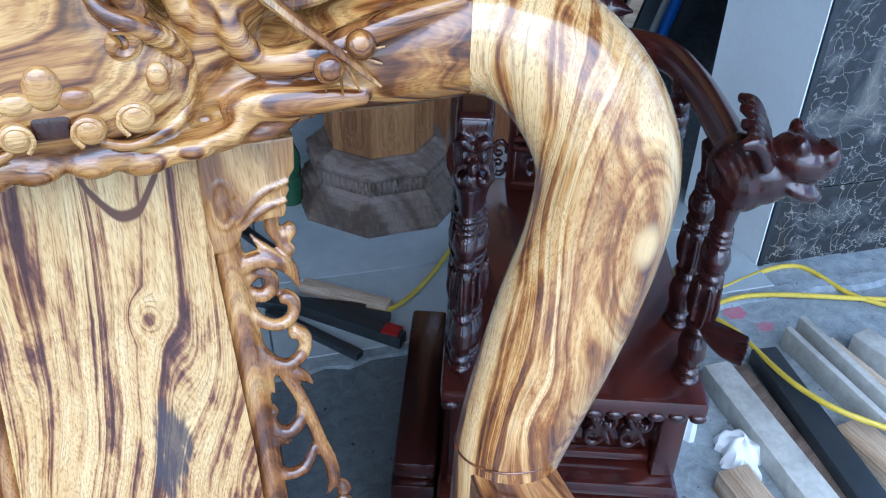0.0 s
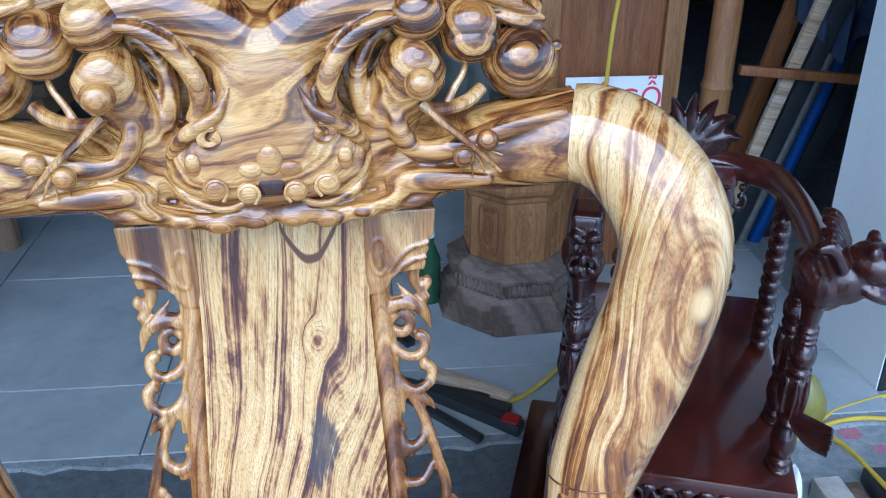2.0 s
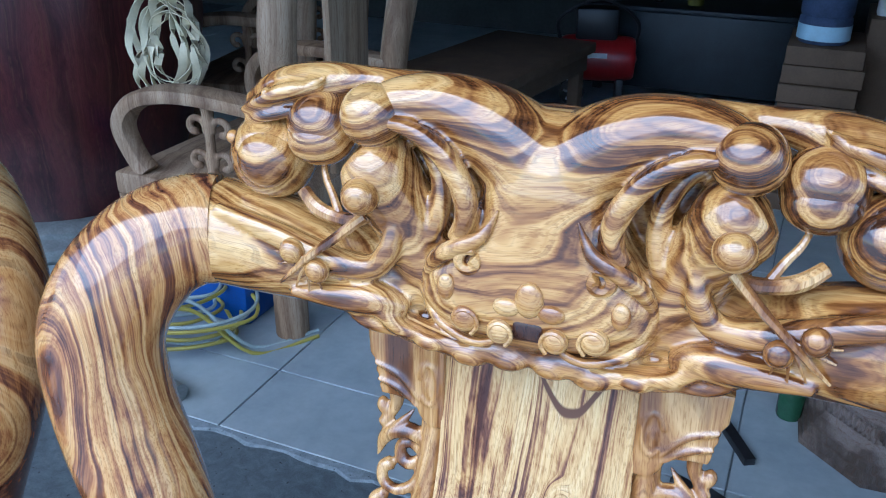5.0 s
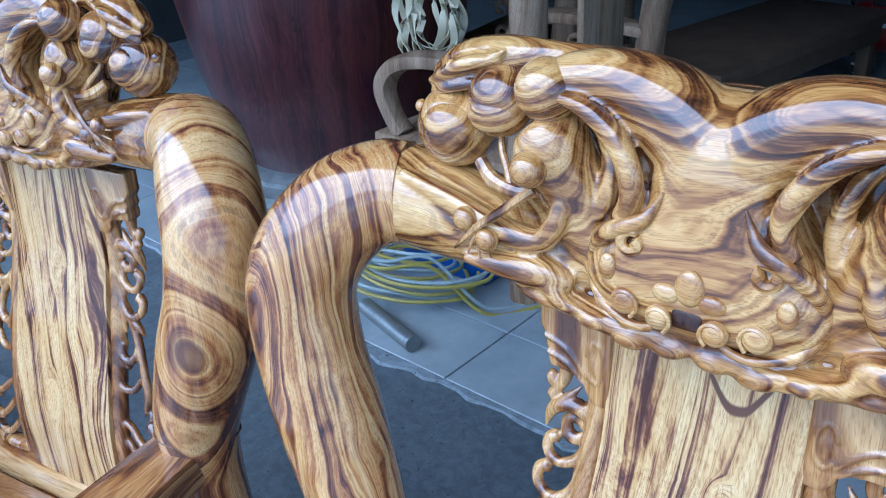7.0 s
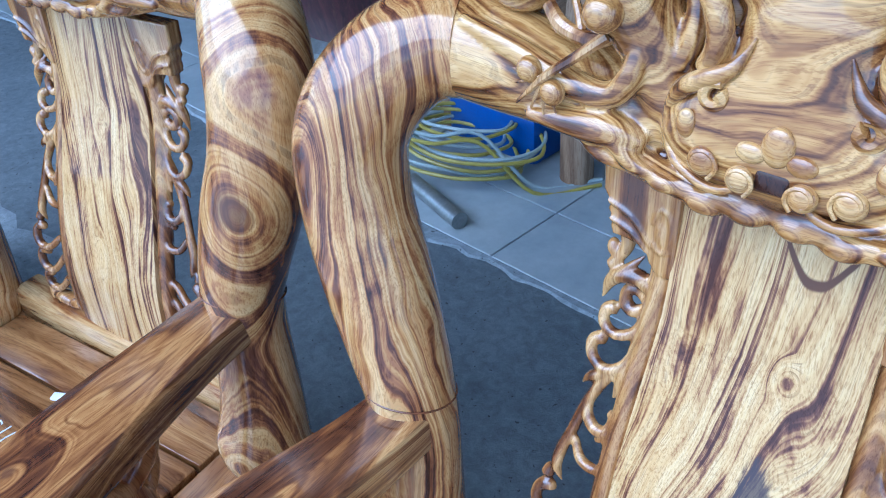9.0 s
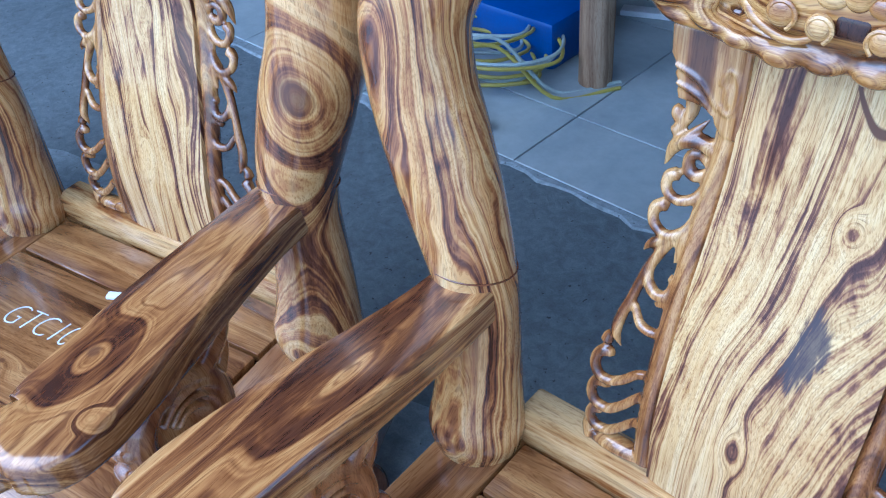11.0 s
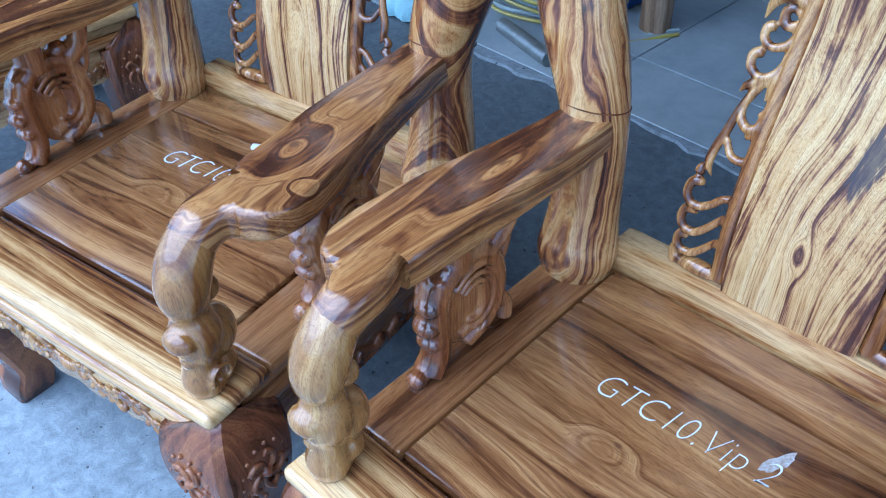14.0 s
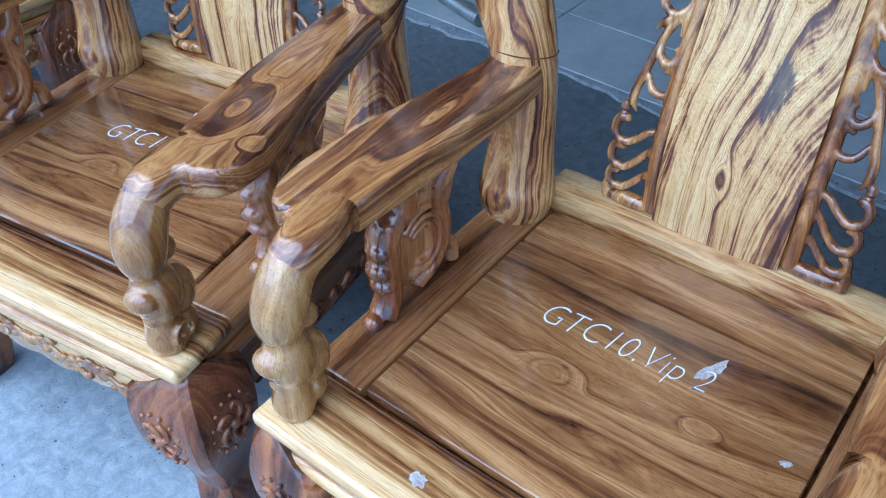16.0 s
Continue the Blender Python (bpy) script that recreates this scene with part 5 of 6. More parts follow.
# ---- carved pedestal ----
def pedestal():
    p = thing("carved_pedestal", "unvarnished carved wooden column base with stepped octagonal foot", "pedestal", pose(0.505, 1.55, 0.004, 0, 0, 4) @ Matrix.Diagonal((0.88, 0.88, 0.90, 1.0)))
    part("foot", lathe(bmesh.new(), [(0.272, 0), (0.272, 0.020), (0.264, 0.024), (0.262, 0.044), (0.253, 0.048), (0.250, 0.068), (0.240, 0.072), (0.236, 0.090), (0.226, 0.095), (0.218, 0.108), (0.214, 0.112), (0.214, 0.158), (0.224, 0.164), (0.226, 0.174), (0.216, 0.182), (0.200, 0.190), (0.196, 0.198), (0.180, 0.204), (0.174, 0.210)], sides=8), M_FOOT, p, "dusty stepped foot", False)
    col = part("column", lathe(bmesh.new(), [(0.166, 0.21), (0.166, 0.412), (0.174, 0.418), (0.176, 0.432), (0.190, 0.446), (0.196, 0.462), (0.196, 0.52)], sides=8), M_TEAK, p, "", False)
    for k in range(8):
        m = Matrix.Rotation(2 * math.pi * k / 8, 4, 'Z')
        q = bmesh.new()
        y = -0.1545
        # clipped oblong frame round a tall cartouche with curls at both ends
        loop = [(-0.036, 0.248), (-0.028, 0.232), (0.028, 0.232), (0.036, 0.248), (0.036, 0.376), (0.028, 0.392), (-0.028, 0.392), (-0.036, 0.376), (-0.036, 0.248)]
        for a, b in zip(loop, loop[1:]):
            tube(q, [(a[0], y, a[1], 0.0042), (b[0], y, b[1], 0.0042)], n=3, seg=8)
        tube(q, [(0.016 * math.cos(t), y - 0.001, 0.312 + 0.046 * math.sin(t), 0.0034) for t in np.linspace(0, 2 * math.pi, 17)], n=40, seg=7)
        ball(q, (0, y, 0.312), (0.008, 0.006, 0.034), seg=10)
        for e in (1, -1):
            for z, up in ((0.376, 1), (0.248, -1)):
                tube(q, [(e * r[0], y - 0.001, z + up * r[2], r[3]) for r in curl((0.014, 0.0), 0.011, 0.003, 180, -160, 0.003, 0.0045)], n=16, seg=6)
        q = fuse(q, 0.003, 1)
        bmesh.ops.transform(q, matrix=m, verts=q.verts[:])
        part("relief_panel", q, M_TEAK, col)
        q = bmesh.new()
        for j in range(10):
            x = -0.072 + j * 0.016
            ball(q, (x, -0.200, 0.142), (0.0070, 0.011, 0.018), seg=8)
            ball(q, (x + 0.008, -0.199, 0.124), (0.0045, 0.009, 0.012), seg=8)
        q = fuse(q, 0.003, 1)
        bmesh.ops.transform(q, matrix=m, verts=q.verts[:])
        part("scalloped_band", q, M_FOOT, p)
    return p


ped = pedestal()


# ---- door leaf, sign, leaning pieces ----
door = thing("door_leaf", "brown wooden door panel leaning in its lighter frame", "door", pose(0.0, 1.72, 0.0125))
part("panel", box(bmesh.new(), (0.645, 0.0, 0.0), (0.945, 0.03, 2.2), 0.003), M_DOOR, door)
for x in (0.585, 0.945):
    part("stile", box(bmesh.new(), (x, -0.02, 0.0), (x + 0.06, 0.05, 2.25), 0.006), M_TEAK, door)
sign = thing("painted_sign", "white board with red capital letters leaning on the door", "sign", pose(0.655, 1.64, 0.527, -3, 0, 0))
part("board", box(bmesh.new(), (0, 0, 0), (0.28, 0.006, 0.125), 0.001), M_SIGNW, sign, "", False)
writing("lettering", "ĐỒ", 0.088, pose(0.012, -0.001, 0.03, 90, 0, 0), M_SIGNR, sign)
writing("lettering", "GỖ", 0.088, pose(0.150, -0.001, 0.03, 90, 0, 0), M_SIGNR, sign)
for x, y, r in ((0.525, 1.70, 0.028), (1.10, 1.66, 0.042)):
    q = thing("turned_post", "pale turned wooden post standing upright with carved lower band", "post", pose(x, y, 0.004))
    part("shaft", lathe(bmesh.new(), [(r * 1.4, 0), (r * 1.4, 0.05), (r, 0.07), (r * 1.15, 0.3), (r * 1.2, 0.34), (r, 0.36), (r, 0.60), (r * 1.1, 0.61), (r * 0.95, 0.63), (r * 0.9, 2.3)], seg=20), M_TEAK, q)
rr = random.Random(11)
for i, (x, mat, w) in enumerate(((1.20, M_PINE, 0.02), (1.27, M_SLATE, 0.025), (1.33, M_STEEL, 0.018), (1.40, M_BLUE, 0.022), (1.46, M_SLATE, 0.03), (1.24, M_DOOR, 0.03))):
    b = thing("leaning_pole", ("long narrow length of timber", "dark metal bar", "grey steel pipe", "blue plastic pipe", "dark board", "brown timber strip")[i] + " leaning against the wall", "pole", pose(x, 1.78 + 0.03 * i, 0, 6 + rr.random() * 4, 8 + rr.random() * 6, 0))
    part("bar", lathe(bmesh.new(), [(w, 0), (w, 2.3)], seg=12) if i in (2, 3) else box(bmesh.new(), (-w, -0.01, 0), (w, 0.01, 2.3), 0.002), mat, b)

# ---- vase ----
vase = thing("wooden_vase", "huge polished dark purple-red wooden vase on a pale ring base", "vase", pose(-2.42, 1.82, 0.0125))
M_VASE = wood("vase_wood", "z", (0.9, 0.2, 0.4), 16, 0.05, 0.3, tones=((0.3, (0.03, 0.006, 0.01)), (0.5, (0.07, 0.014, 0.02)), (0.7, (0.11, 0.025, 0.03))), gloss=0.25, wander=0.1)
part("body", lathe(bmesh.new(), [(0.40, 0.12), (0.42, 0.16), (0.47, 0.3), (0.53, 0.5), (0.57, 0.75), (0.57, 1.0), (0.52, 1.3), (0.40, 1.55), (0.3, 1.7), (0.34, 1.85)], seg=48), M_VASE, vase)
part("ring_base", lathe(bmesh.new(), [(0.50, 0.0), (0.52, 0.02), (0.52, 0.06), (0.47, 0.08), (0.47, 0.10), (0.44, 0.12)], seg=48), M_STEEL, vase)

# ---- hoses, box, pipe ----
hose_box = tagged(part("toolbox", box(bmesh.new(), (-1.62, 1.34, 0.0125), (-1.26, 1.66, 0.17), 0.02), M_BLUE), "blue plastic crate under coiled hoses", "crate")
rr = random.Random(3)
for name, mat, lab, cx, cy, n in (("yellow_hose", M_HOSE_Y, "loose coil of yellow air hose on the floor", -1.46, 1.24, 6), ("clear_hose", M_HOSE_W, "loose coil of clear plastic hose on the floor", -1.48, 1.27, 6)):
    rows = []
    for i in range(n * 10):
        a = i * 2 * math.pi / 10
        R = 0.15 + 0.05 * math.sin(i * 0.37 + n) + 0.03 * rr.random()
        rows.append((cx + R * 1.2 * math.cos(a) + 0.03 * math.sin(i * 0.21), cy + R * math.sin(a), 0.022 + 0.020 * i / 10 + 0.04 * abs(math.sin(i * 0.3)), 0.006))
    rows.append((cx + 0.30, cy - 0.02, 0.019, 0.006))
    rows.append((cx + 0.42, cy + 0.14, 0.019, 0.006))
    tagged(part(name, tube(bmesh.new(), rows, n=n * 60, seg=7), mat), lab, "hose")
tagged(part("steel_pipe", tube(bmesh.new(), [(-1.46, 1.02, 0.038, 0.0255), (-1.20, 0.952, 0.038, 0.0255)], n=4, seg=18, end=0.01), M_STEEL), "short length of grey pipe on the tiles", "pipe")


# ---- raw chair frames ----
def raw_chair():
    ch = thing("raw_armchair", "unfinished bare sanded wooden armchair frame on the tiled floor", "armchair", group="unfinished chair frames")
    part("seat_frame", box(bmesh.new(), (-0.36, -0.6, 0.36), (0.36, 0.03, 0.43), 0.01), M_RAW, ch)
    for sx in (1, -1):
        part("back_post", tube(bmesh.new(), [(sx * 0.33, -0.02, 0.0, 0.05), (sx * 0.33, -0.02, 0.43, 0.05), (sx * 0.33, 0.0, 0.7, 0.046), (sx * 0.36, 0.02, 0.9, 0.05), (sx * 0.34, 0.04, 1.08, 0.045), (sx * 0.26, 0.05, 1.13, 0.04)], n=36, seg=18), M_RAW, ch)
        part("leg", beam(bmesh.new(), [(sx * 0.31, -0.56, 0.0, 0.05, 0.05), (sx * 0.30, -0.55, 0.1, 0.04, 0.04), (sx * 0.31, -0.56, 0.36, 0.05, 0.05)], n=12, seg=12), M_RAW, ch)
        part("armrest", beam(bmesh.new(), [(sx * 0.33, -0.0, 0.67, 0.045, 0.022), (sx * 0.33, -0.3, 0.69, 0.05, 0.024), (sx * 0.33, -0.48, 0.66, 0.045, 0.026), (sx * 0.33, -0.56, 0.58, 0.035, 0.03), (sx * 0.32, -0.54, 0.48, 0.03, 0.03), (sx * 0.32, -0.50, 0.43, 0.03, 0.03)], n=30, seg=14), M_RAW, ch)
        bm = bmesh.new()
        for z0 in (0.50, 0.60):
            for k in (1, -1):
                tube(bm, [(sx * 0.33, -0.25 + k * (r[0]), r[2], r[3]) for r in curl((0.045, z0), 0.035, 0.012, 200, -120, 0.010, 0.012)], n=18, seg=8)
        tube(bm, [(sx * 0.33, -0.25, 0.43, 0.02), (sx * 0.33, -0.25, 0.55, 0.014), (sx * 0.33, -0.25, 0.67, 0.02)], n=8, seg=8)
        part("bracket", fuse(bm, 0.004, 1), M_RAW, ch)
    part("splat", box(bmesh.new(), (-0.11, 0.0, 0.43), (0.11, 0.025, 1.08), 0.006), M_RAW, ch)
    part("crest_rail", tube(bmesh.new(), [(-0.27, 0.05, 1.13, 0.04), (-0.12, 0.05, 1.16, 0.05), (0, 0.05, 1.2, 0.04), (0.12, 0.05, 1.16, 0.05), (0.27, 0.05, 1.13, 0.04)], n=30, seg=14), M_RAW, ch)
    return ch


raw = raw_chair()
raw.matrix_basis = pose(-1.11, 1.71, 0.0125, 0, 0, -90)
copy_thing(raw, pose(-1.75, 2.75, 0.0125, 0, 0, -80))

# ---- scrap timber at the shop front ----
M_GREYWOOD = plain("weathered_timber", (0.50, 0.505, 0.455), 0.8, 0, 0.3, 9.0, 0.3, 60, second=(0.30, 0.30, 0.265))
for x, y, z, yaw, ln, w, h, mat, lab in ((1.043, 0.455, 0.0, -89, 0.41, 0.036, 0.050, M_GREYWOOD, "pale squared beam with a dusty top on the concrete"), (1.146, 0.430, 0.012, -94, 0.50, 0.034, 0.038, M_SLATE, "dark weathered board offcut on the concrete"),
                                         (1.100, 0.440, 0.0, -91, 0.46, 0.012, 0.022, M_FOOT, "brown board wedged between two beams"), (1.268, 0.560, 0.0, -84, 0.33, -0.008, 0.055, M_GREYWOOD, "long thin pale board standing on edge"),
                                         (1.312, 0.590, 0.0, -85, 0.31, -0.006, 0.060, M_GREYWOOD, "thin split pale board standing on edge"), (1.345, 0.560, 0.0, -80, 0.24, -0.002, 0.046, M_PINE, "pale splintered board offcut"),
                                         (1.420, 0.615, 0.0, -74, 0.13, 0.030, 0.052, M_GREYWOOD, "short whitewashed block of wood"), (1.238, 0.330, 0.0, -80, 0.26, 0.050, 0.040, M_PINE, "flat tan board offcut on the concrete"),
                                         (1.470, 0.500, 0.0, -68, 0.30, 0.020, 0.030, M_FOOT, "brown rough timber offcut on the concrete"), (1.385, 0.440, 0.0, -76, 0.34, 0.006, 0.028, M_GREYWOOD, "narrow grey batten on the concrete"),
                                         (0.930, 0.330, 0.0, -86, 0.14, 0.040, 0.050, M_PINE, "short pale block of wood"), (1.04, 0.215, 0.0, 15, 0.14, 0.006, 0.030, M_GREYWOOD, "thin pale stick on the concrete")):
    o = part("timber_offcut", box(bmesh.new(), (-ln / 2, -w / 2 - 0.012, 0), (ln / 2, w / 2 + 0.012, h), 0.003), mat)
    o.matrix_basis = pose(x, y, z, 0, 0, yaw)
    tagged(o, lab, "timber offcut", "scrap timber")
for name, rows in (("yellow_cable", [(1.0, 0.80, 0.008, 0.006), (1.126, 0.879, 0.008, 0.006), (1.244, 0.941, 0.008, 0.006), (1.448, 0.975, 0.008, 0.006), (1.53, 0.82, 0.008, 0.006), (1.75, 0.66, 0.008, 0.006)]),
                   ("yellow_cable", [(1.0, 0.80, 0.008, 0.006), (1.105, 0.852, 0.01, 0.006), (1.146, 0.772, 0.03, 0.006), (1.15, 0.535, 0.07, 0.006), (1.25, 0.40, 0.07, 0.006), (1.6, 0.2, 0.02, 0.006)]),
                   ("yellow_cable", [(1.05, 0.83, 0.008, 0.006), (1.25, 0.88, 0.02, 0.006), (1.586, 0.805, 0.008, 0.006), (2.0, 0.7, 0.008, 0.006)]),
                   ("yellow_cable", [(0.37, 1.08, 0.02, 0.006), (0.41, 1.02, 0.02, 0.006), (0.52, 1.10, 0.02, 0.006), (0.68, 1.30, 0.02, 0.006)])):
    tagged(part(name, tube(bmesh.new(), rows, n=60, seg=8), M_YCABLE), "yellow rubber cable trailing over the floor", "cable")
tagged(part("hanging_cable", tube(bmesh.new(), [(0.765, 1.62, 0.52, 0.006), (0.77, 1.62, 0.8, 0.006), (0.83, 1.64, 1.3, 0.006), (0.84, 1.68, 2.4, 0.006), (0.84, 1.68, 2.71, 0.006)], n=30, seg=8), M_YCABLE), "yellow cable hanging down in front of the door", "cable")

# ---- dark back of the workshop ----
M_GREENWALL = plain("green_cabinet_paint", (0.10, 0.12, 0.075), 0.6, 0, 0.3, 3.0, 0.08)
M_CARD = plain("brown_cardboard", (0.15, 0.095, 0.055), 0.8, 0, 0.25, 10, 0.1)
M_LABEL = plain("pale_label", (0.45, 0.66, 0.78), 0.5, 0, 0.1, 20, 0.02)
M_NAVY = plain("navy_cloth", (0.06, 0.085, 0.16), 0.85, 0, 0.3, 20, 0.4)
M_BOTTLE = plain("green_bottle", (0.03, 0.10, 0.05), 0.15, 0, 0.2, 20, 0.02)
M_JAR = plain("olive_jar", (0.22, 0.20, 0.04), 0.3, 0, 0.2, 20, 0.02)
M_PINK = plain("pink_spray_paint", (0.42, 0.13, 0.19), 0.8, 0, 0.4, 60, 0.2, second=(0.30, 0.22, 0.25))
bench = thing("work_table", "low dark slate-topped work table with a stained front panel", "table", pose(-0.50, 4.5, 0.0125))
part("front_panel", box(bmesh.new(), (-0.60, 0, 0.05), (0.56, 0.03, 0.475), 0.004), M_SLATE, bench)
part("tabletop", box(bmesh.new(), (-0.62, -0.02, 0.478), (0.58, 0.80, 0.507), 0.006), M_SLATE, bench)
for x, y in ((-0.56, 0.06), (0.48, 0.06), (-0.56, 0.72), (0.48, 0.72)):
    part("leg", box(bmesh.new(), (x, y, 0), (x + 0.05, y + 0.05, 0.475), 0.004), M_SLATE, bench)
cab = thing("back_cabinet", "dull green painted cabinet standing behind the work table", "cabinet", pose(-0.28, 5.45, 0.0125))
part("body", box(bmesh.new(), (-0.8, 0, 0), (0.45, 0.4, 1.5), 0.01), M_GREENWALL, cab)
for x in (-0.79, -0.165):
    part("door", box(bmesh.new(), (x, -0.02, 0.05), (x + 0.60, -0.002, 1.45), 0.004), M_GREENWALL, cab)
for x, y, r, h, mat, lab in ((-0.53, 4.66, 0.046, 0.11, M_JAR, "squat olive glass jar on the work table"), (-0.74, 4.70, 0.030, 0.18, M_BLACK, "small dark bottle on the work table"), (-0.66, 4.82, 0.024, 0.22, M_BOTTLE, "slim green bottle on the work table"), (-0.88, 4.76, 0.055, 0.06, M_BLACK, "black tin lid on the work table")):
    o = thing("jar", lab, "jar", pose(x, y, 0.5195))
    part("body", lathe(bmesh.new(), [(r * 0.9, 0), (r, 0.01), (r, h * 0.65), (r * 0.45, h * 0.8), (r * 0.45, h * 0.9)], seg=18), mat, o)
    part("cap", lathe(bmesh.new(), [(r * 0.5, h * 0.9), (r * 0.5, h)], seg=14), M_BLACK, o)
boxes = thing("timber_stack", "stack of brown boards with rough ends beside the work table", "board stack", pose(0.19, 3.0, 0.0125))
for k in range(9):
    part("board", box(bmesh.new(), (-0.15 + 0.004 * (k % 3), 0.006 * (k % 2), 0.073 * k), (0.13 + 0.01 * (k % 2), 0.4, 0.073 * k + 0.068), 0.003), M_CARD, boxes)
can = thing("water_bottle", "large dark blue water bottle with a pale label on the boards", "bottle", pose(0.165, 3.12, 0.668))
part("body", lathe(bmesh.new(), [(0.085, 0), (0.095, 0.02), (0.095, 0.09), (0.088, 0.10), (0.095, 0.11), (0.095, 0.20), (0.06, 0.25), (0.03, 0.27), (0.03, 0.31)], seg=26), M_NAVY, can)
part("label", lathe(bmesh.new(), [(0.0965, 0.015), (0.0965, 0.07)], seg=26), M_LABEL, can)
for x, h, mat, cap, lab in ((0.37, 0.14, M_SIGNW, M_RED, "white bottle with a red cap"), (0.44, 0.10, M_RED, M_BLACK, "red tin with a dark lid")):
    o = thing("bottle", lab + " on the crate", "bottle", pose(x, 3.3, 0.753))
    part("body", lathe(bmesh.new(), [(0.03, 0), (0.034, 0.01), (0.034, h * 0.7), (0.016, h * 0.85)], seg=16), mat, o)
    part("cap", lathe(bmesh.new(), [(0.017, h * 0.85), (0.017, h)], seg=12), cap, o)
crate = thing("wooden_crate", "tall brown wooden crate in the dark workshop", "crate", pose(0.5, 3.4, 0.0125))
part("body", box(bmesh.new(), (-0.18, -0.2, 0), (0.2, 0.2, 0.74), 0.006), M_CARD, crate)
panel = tagged(part("white_panel", box(bmesh.new(), (0.50, 3.75, 0.0125), (0.78, 3.78, 1.35), 0.004), M_WHITE), "white board standing in the dark workshop", "board")


def drape(name, x, y, w, d, h, mat, seed, label, category, z=0.0125, fold=0.05):
    """A sheet heaped over something, gathered in folds."""
    bm = bmesh.new()
    n = 40
    g = []
    r = random.Random(seed)
    ph = [r.random() * 6 for _ in range(6)]
    for i in range(n + 1):
        row = []
        for j in range(n // 2 + 1):
            a, u = 2 * math.pi * i / n, j / (n // 2)
            k = 1 + fold * (1 - u) * (math.sin(5 * a + ph[0]) + 0.6 * math.sin(9 * a + ph[1] + 3 * u) + 0.4 * math.sin(17 * a + ph[2]))
            rad = math.cos(u * math.pi / 2) ** 0.6 * k
            zz = h * (u ** 0.8) + fold * h * 0.5 * math.sin(7 * u + 3 * a + ph[3])
            row.append((x + w * rad * math.cos(a), y + d * rad * math.sin(a), z + max(0.0, zz if j else 0)))
        g.append(row)
    vs = [[bm.verts.new(p) for p in row] for row in g[:-1]]
    for i in range(n):
        for j in range(n // 2):
            bm.faces.new((vs[i][j], vs[(i + 1) % n][j], vs[(i + 1) % n][j + 1], vs[i][j + 1]))
    bmesh.ops.remove_doubles(bm, verts=bm.verts[:], dist=0.0004)
    return tagged(part(name, bm, mat), label, category)


drape("plastic_cover", 0.62, 2.82, 0.24, 0.2, 0.84, M_FILM, 5, "dusty grey plastic sheet draped over a heap", "plastic sheet", fold=0.07)
drape("plastic_bag", -1.80, 0.93, 0.10, 0.085, 0.10, M_BAG, 2, "pale blue plastic bag knotted shut on the tiles", "plastic bag", fold=0.10)
drape("plastic_bag", 0.90, 0.56, 0.03, 0.045, 0.17, M_SIGNW, 8, "crumpled white plastic bag beside the dark chair", "plastic bag", z=0.0, fold=0.14)
drape("scrap_paper", 0.985, 0.46, 0.04, 0.05, 0.045, M_SIGNW, 9, "crumpled white paper among the timber scraps", "paper", z=0.0, fold=0.2)
bag = drape("melon_bag", 1.12, 0.93, 0.055, 0.055, 0.12, M_JAR, 12, "yellow-green fruit wrapped in thin plastic on concrete", "fruit", z=0.0, fold=0.03)
# red compressor
comp = thing("air_compressor", "small red air compressor with black pump and wheels", "compressor", pose(-0.98, 4.30, 0.0125, 0, 0, 15))
tank = part("tank", tube(bmesh.new(), [(-0.20, 0, 0.24, 0.06), (-0.17, 0, 0.24, 0.12), (0.17, 0, 0.24, 0.12), (0.20, 0, 0.24, 0.06)], n=24, seg=22), M_RED, comp)
part("marking", box(bmesh.new(), (-0.08, -0.124, 0.24), (0.05, -0.119, 0.29), 0.001), M_SIGNW, tank)
part("pump", box(bmesh.new(), (-0.13, -0.07, 0.345), (0.10, 0.07, 0.52), 0.02), M_BLACK, comp)
part("handle", tube(bmesh.new(), [(-0.2, 0, 0.30, 0.01), (-0.22, 0, 0.45, 0.01), (0.0, 0, 0.56, 0.01), (0.2, 0, 0.45, 0.01), (0.2, 0, 0.30, 0.01)], n=24, seg=8), M_BLACK, comp)
for y in (-0.13, 0.13):
    wh = part("wheel", lathe(bmesh.new(), [(0.05, -0.015), (0.068, -0.012), (0.07, 0.0), (0.068, 0.012), (0.05, 0.015)], seg=24), M_BLACK, comp)
    wh.matrix_basis = pose(-0.13, y, 0.07, 90, 0, 0)
    for k in range(5):
        sp = part("spoke", box(bmesh.new(), (-0.006, 0.0, -0.0165), (0.006, 0.048, 0.0165), 0.001), M_SIGNW, wh)
        sp.matrix_basis = Matrix.Rotation(k * 2 * math.pi / 5, 4, 'Z')
part("foot", box(bmesh.new(), (0.11, -0.1, 0), (0.15, 0.1, 0.14), 0.004), M_BLACK, comp)
# low bench
lowb = thing("low_bench", "low bare wooden bench in the dark workshop", "bench", pose(-1.25, 3.1, 0.0125, 0, 0, -8))
part("seat", box(bmesh.new(), (-0.28, -0.6, 0.38), (0.28, 0.75, 0.43), 0.006), M_CARD, lowb)
part("apron", box(bmesh.new(), (-0.25, -0.57, 0.29), (0.25, 0.72, 0.379), 0.004), M_CARD, lowb)
for x in (-0.24, 0.18):
    for y in (-0.56, 0.65):
        part("leg", box(bmesh.new(), (x, y, 0), (x + 0.06, y + 0.06, 0.289), 0.005), M_CARD, lowb)
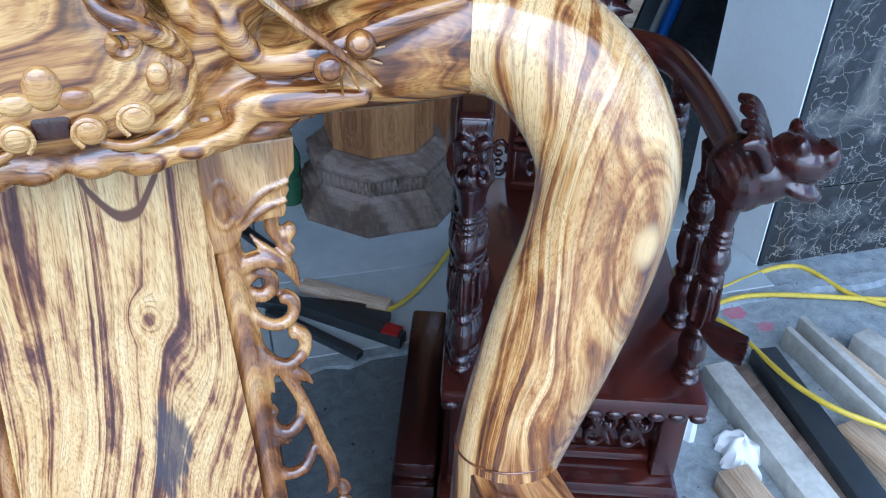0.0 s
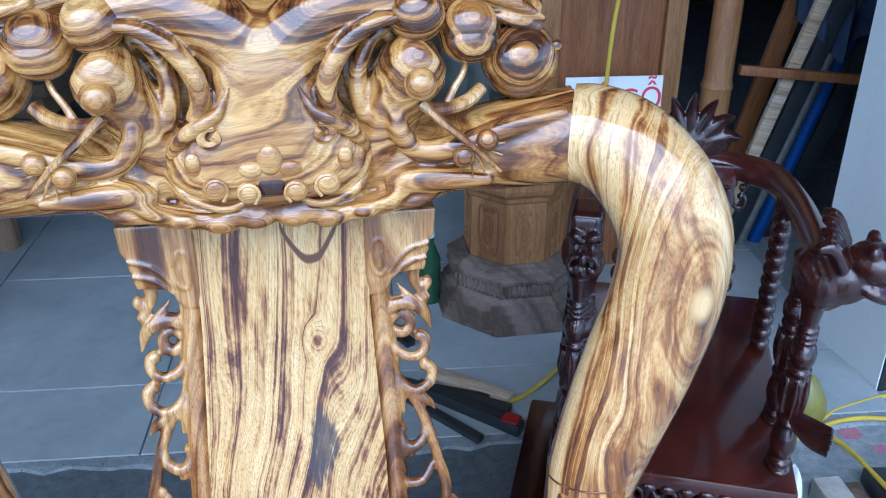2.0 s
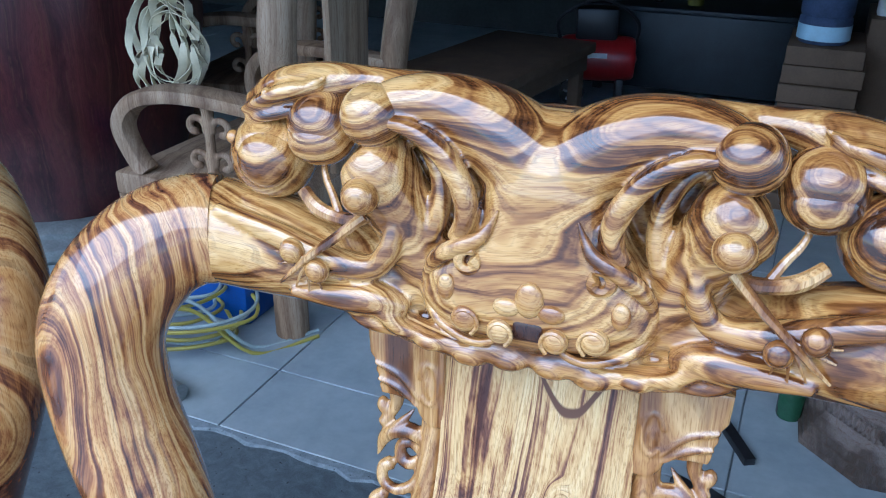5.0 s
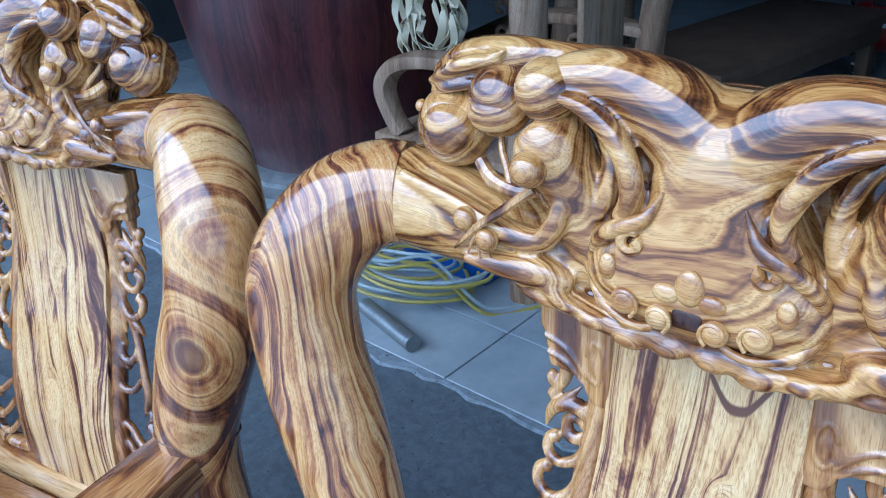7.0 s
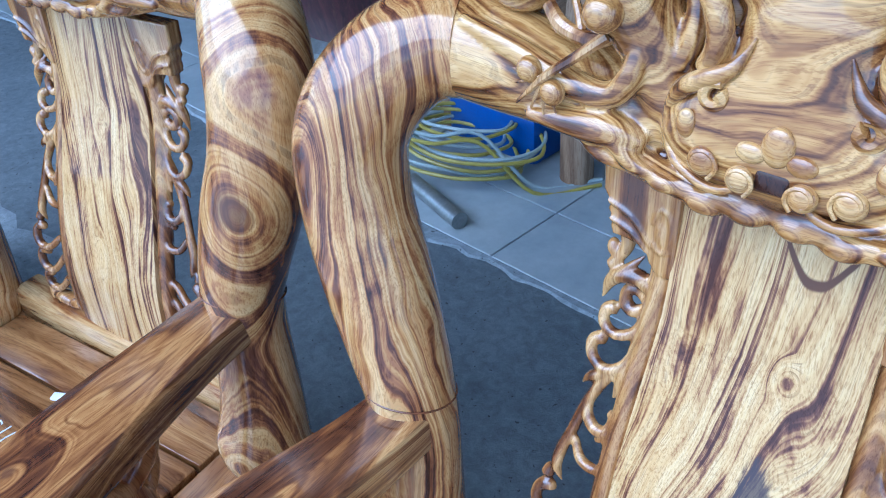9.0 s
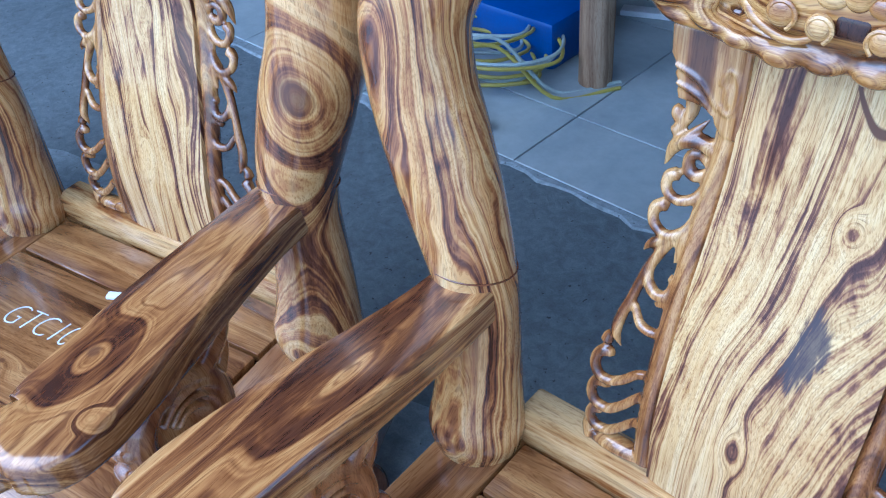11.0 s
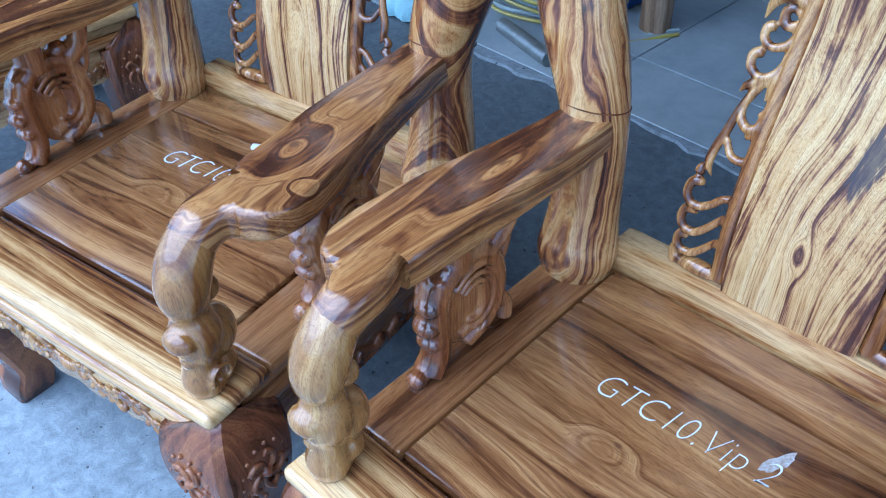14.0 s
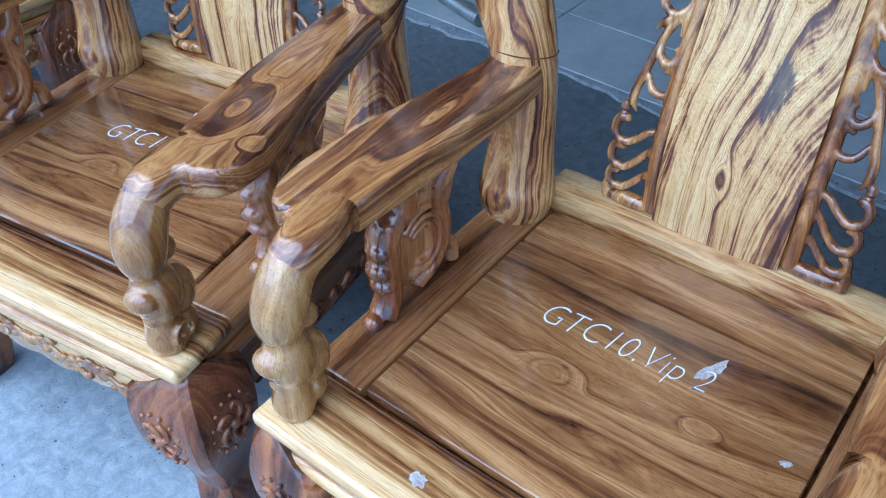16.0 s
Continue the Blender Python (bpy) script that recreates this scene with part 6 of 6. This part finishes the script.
# straps hung from the raw chair
rr = random.Random(8)
hank = thing("strap_hank", "hank of cream straps looped over the raw chair arm", "strap", pose(-1.60, 1.52, 0.69))
for k in range(9):
    w, h, dx, a0 = 0.07 + 0.05 * rr.random(), 0.10 + 0.07 * rr.random(), 0.10 * (rr.random() - 0.5), rr.random() * 0.8
    rows = [(dx + w * math.sin(a), 0.05 * (rr.random() - 0.5), 0.10 - h * math.cos(a + a0 * 0.3) , 0.014) for a in np.linspace(0, 2 * math.pi, 13)]
    part("strap", tube(bmesh.new(), rows, n=44, seg=6, flat=0.14, up=(0, 0.3, 1)), M_SHAVE, hank)
# floor clutter
for x, y, yaw, ln, w, h, mat, lab in ((0.26, 1.06, -28, 0.34, 0.02, 0.02, M_SLATE, "dark thin strip of scrap wood"), (0.31, 1.00, -40, 0.30, 0.016, 0.03, M_SLATE, "dark strip of scrap wood"), (0.20, 1.10, -22, 0.36, 0.014, 0.018, M_BLACK, "black plastic strip"),
                                      (0.33, 1.09, -35, 0.22, 0.018, 0.022, M_PINE, "pale strip of scrap wood"), (0.24, 0.98, -48, 0.26, 0.012, 0.016, M_SLATE, "dark grey scrap strip"), (0.12, 1.42, -60, 0.28, 0.014, 0.02, M_BLACK, "black strip standing by the pedestal")):
    o = part("scrap_strip", box(bmesh.new(), (-ln / 2, -w, 0), (ln / 2, w, h), 0.002), mat)
    o.matrix_basis = pose(x, y, 0.0125, 0, 0, yaw)
    tagged(o, lab + " on the floor", "scrap wood", "floor scraps")
o = part("paint_brush_end", box(bmesh.new(), (-0.02, -0.018, 0), (0.02, 0.018, 0.035), 0.004), M_RED)
o.matrix_basis = pose(0.405, 0.925, 0.0125, 0, 0, -35)
tagged(o, "red-ended offcut lying in the scrap bundle", "scrap wood")
gb = thing("plastic_bottle", "empty green plastic bottle on the tiles near the pedestal", "bottle", pose(0.26, 1.55, 0.0125))
part("body", lathe(bmesh.new(), [(0.03, 0), (0.033, 0.01), (0.033, 0.07), (0.029, 0.08), (0.033, 0.09), (0.033, 0.14), (0.014, 0.19), (0.014, 0.21)], seg=20), M_BOTTLE, gb)
part("cap", lathe(bmesh.new(), [(0.016, 0.211), (0.016, 0.23)], seg=14), M_SIGNW, gb)
for x, y, h, mat, lab in ((-2.60, 2.45, 0.24, M_BOTTLE, "green bottle with a torn label by the vase"), (-2.52, 2.52, 0.2, M_RED, "red and green tin by the vase")):
    o = thing("bottle", lab, "bottle", pose(x, y, 0.0125))
    part("body", lathe(bmesh.new(), [(0.05, 0), (0.055, 0.01), (0.055, h * 0.6), (0.02, h * 0.85)], seg=18), mat, o)
    part("cap", lathe(bmesh.new(), [(0.022, h * 0.85), (0.022, h)], seg=12), M_SIGNW, o)
o = part("foam_strip", box(bmesh.new(), (-0.09, -0.025, 0), (0.09, 0.025, 0.02), 0.004), M_SIGNW)
o.matrix_basis = pose(-1.25, 1.84, 0.0125, 0, 0, 20)
tagged(o, "white foam strip lying on the grey tiles", "foam strip")
# navy cloth and brown bar among the poles
bm = bmesh.new()
g = [[bm.verts.new((1.30 + 0.32 * u + 0.03 * v, 1.70 + 0.03 * math.sin(9 * u + 2 * v) + 0.02 * math.sin(23 * u), 1.5 - v * (0.84 - 0.30 * abs(u - 0.45)))) for u in np.linspace(0, 1, 25)] for v in np.linspace(0, 1, 13)]
for i in range(12):
    for j in range(24):
        bm.faces.new((g[i][j], g[i][j + 1], g[i + 1][j + 1], g[i + 1][j]))
bmesh.ops.solidify(bm, geom=bm.faces[:], thickness=0.003)
tagged(part("hanging_cloth", bm, M_NAVY), "navy blue cloth hanging over the leaning poles", "cloth")
o = part("cross_bar", box(bmesh.new(), (0, -0.012, -0.014), (0.42, 0.012, 0.014), 0.003), M_DOOR)
o.matrix_basis = pose(1.16, 1.66, 0.66, 0, 6, 0)
tagged(o, "brown wooden bar resting across the leaning poles", "bar")
# paint marks and chips on the ground
rr = random.Random(14)


def blot(x, y, r, mat, name, label, category, z=0.0012):
    bm = bmesh.new()
    n = 22
    k = [1 + 0.45 * (rr.random() - 0.5) for _ in range(n)]
    vs = [bm.verts.new((x + r * k[i] * math.cos(2 * math.pi * i / n), y + 0.8 * r * k[i] * math.sin(2 * math.pi * i / n), z)) for i in range(n)]
    bm.faces.new(vs)
    return tagged(part(name, bm, mat, None, "", False), label, category, kind="structure")


for x, y, r in ((1.205, 0.85, 0.028), (1.38, 0.89, 0.03), (1.25, 0.79, 0.022)):
    blot(x, y, r, M_PINK, "trim_paint_spot", "faded pink spray mark on the concrete", "paint mark")

# ---- tiles ----
rows_y = [0.91, 1.185, 1.785, 2.385, 2.985, 3.585, 4.185, 4.785, 5.385, 5.985]
cols_x = [-1.05 - 0.6 * k for k in range(6, -1, -1)] + [-1.05 + 0.6 * k for k in range(1, 5)]
for y0, y1 in zip(rows_y, rows_y[1:]):
    for x0, x1 in zip(cols_x, cols_x[1:]):
        part("tile", box(bmesh.new(), (x0 + 0.002, y0 + 0.002, 0.0035), (x1 - 0.002, y1 - 0.002, 0.0125), 0.0015, seg=1), M_TILE, tile_floor, "", False)
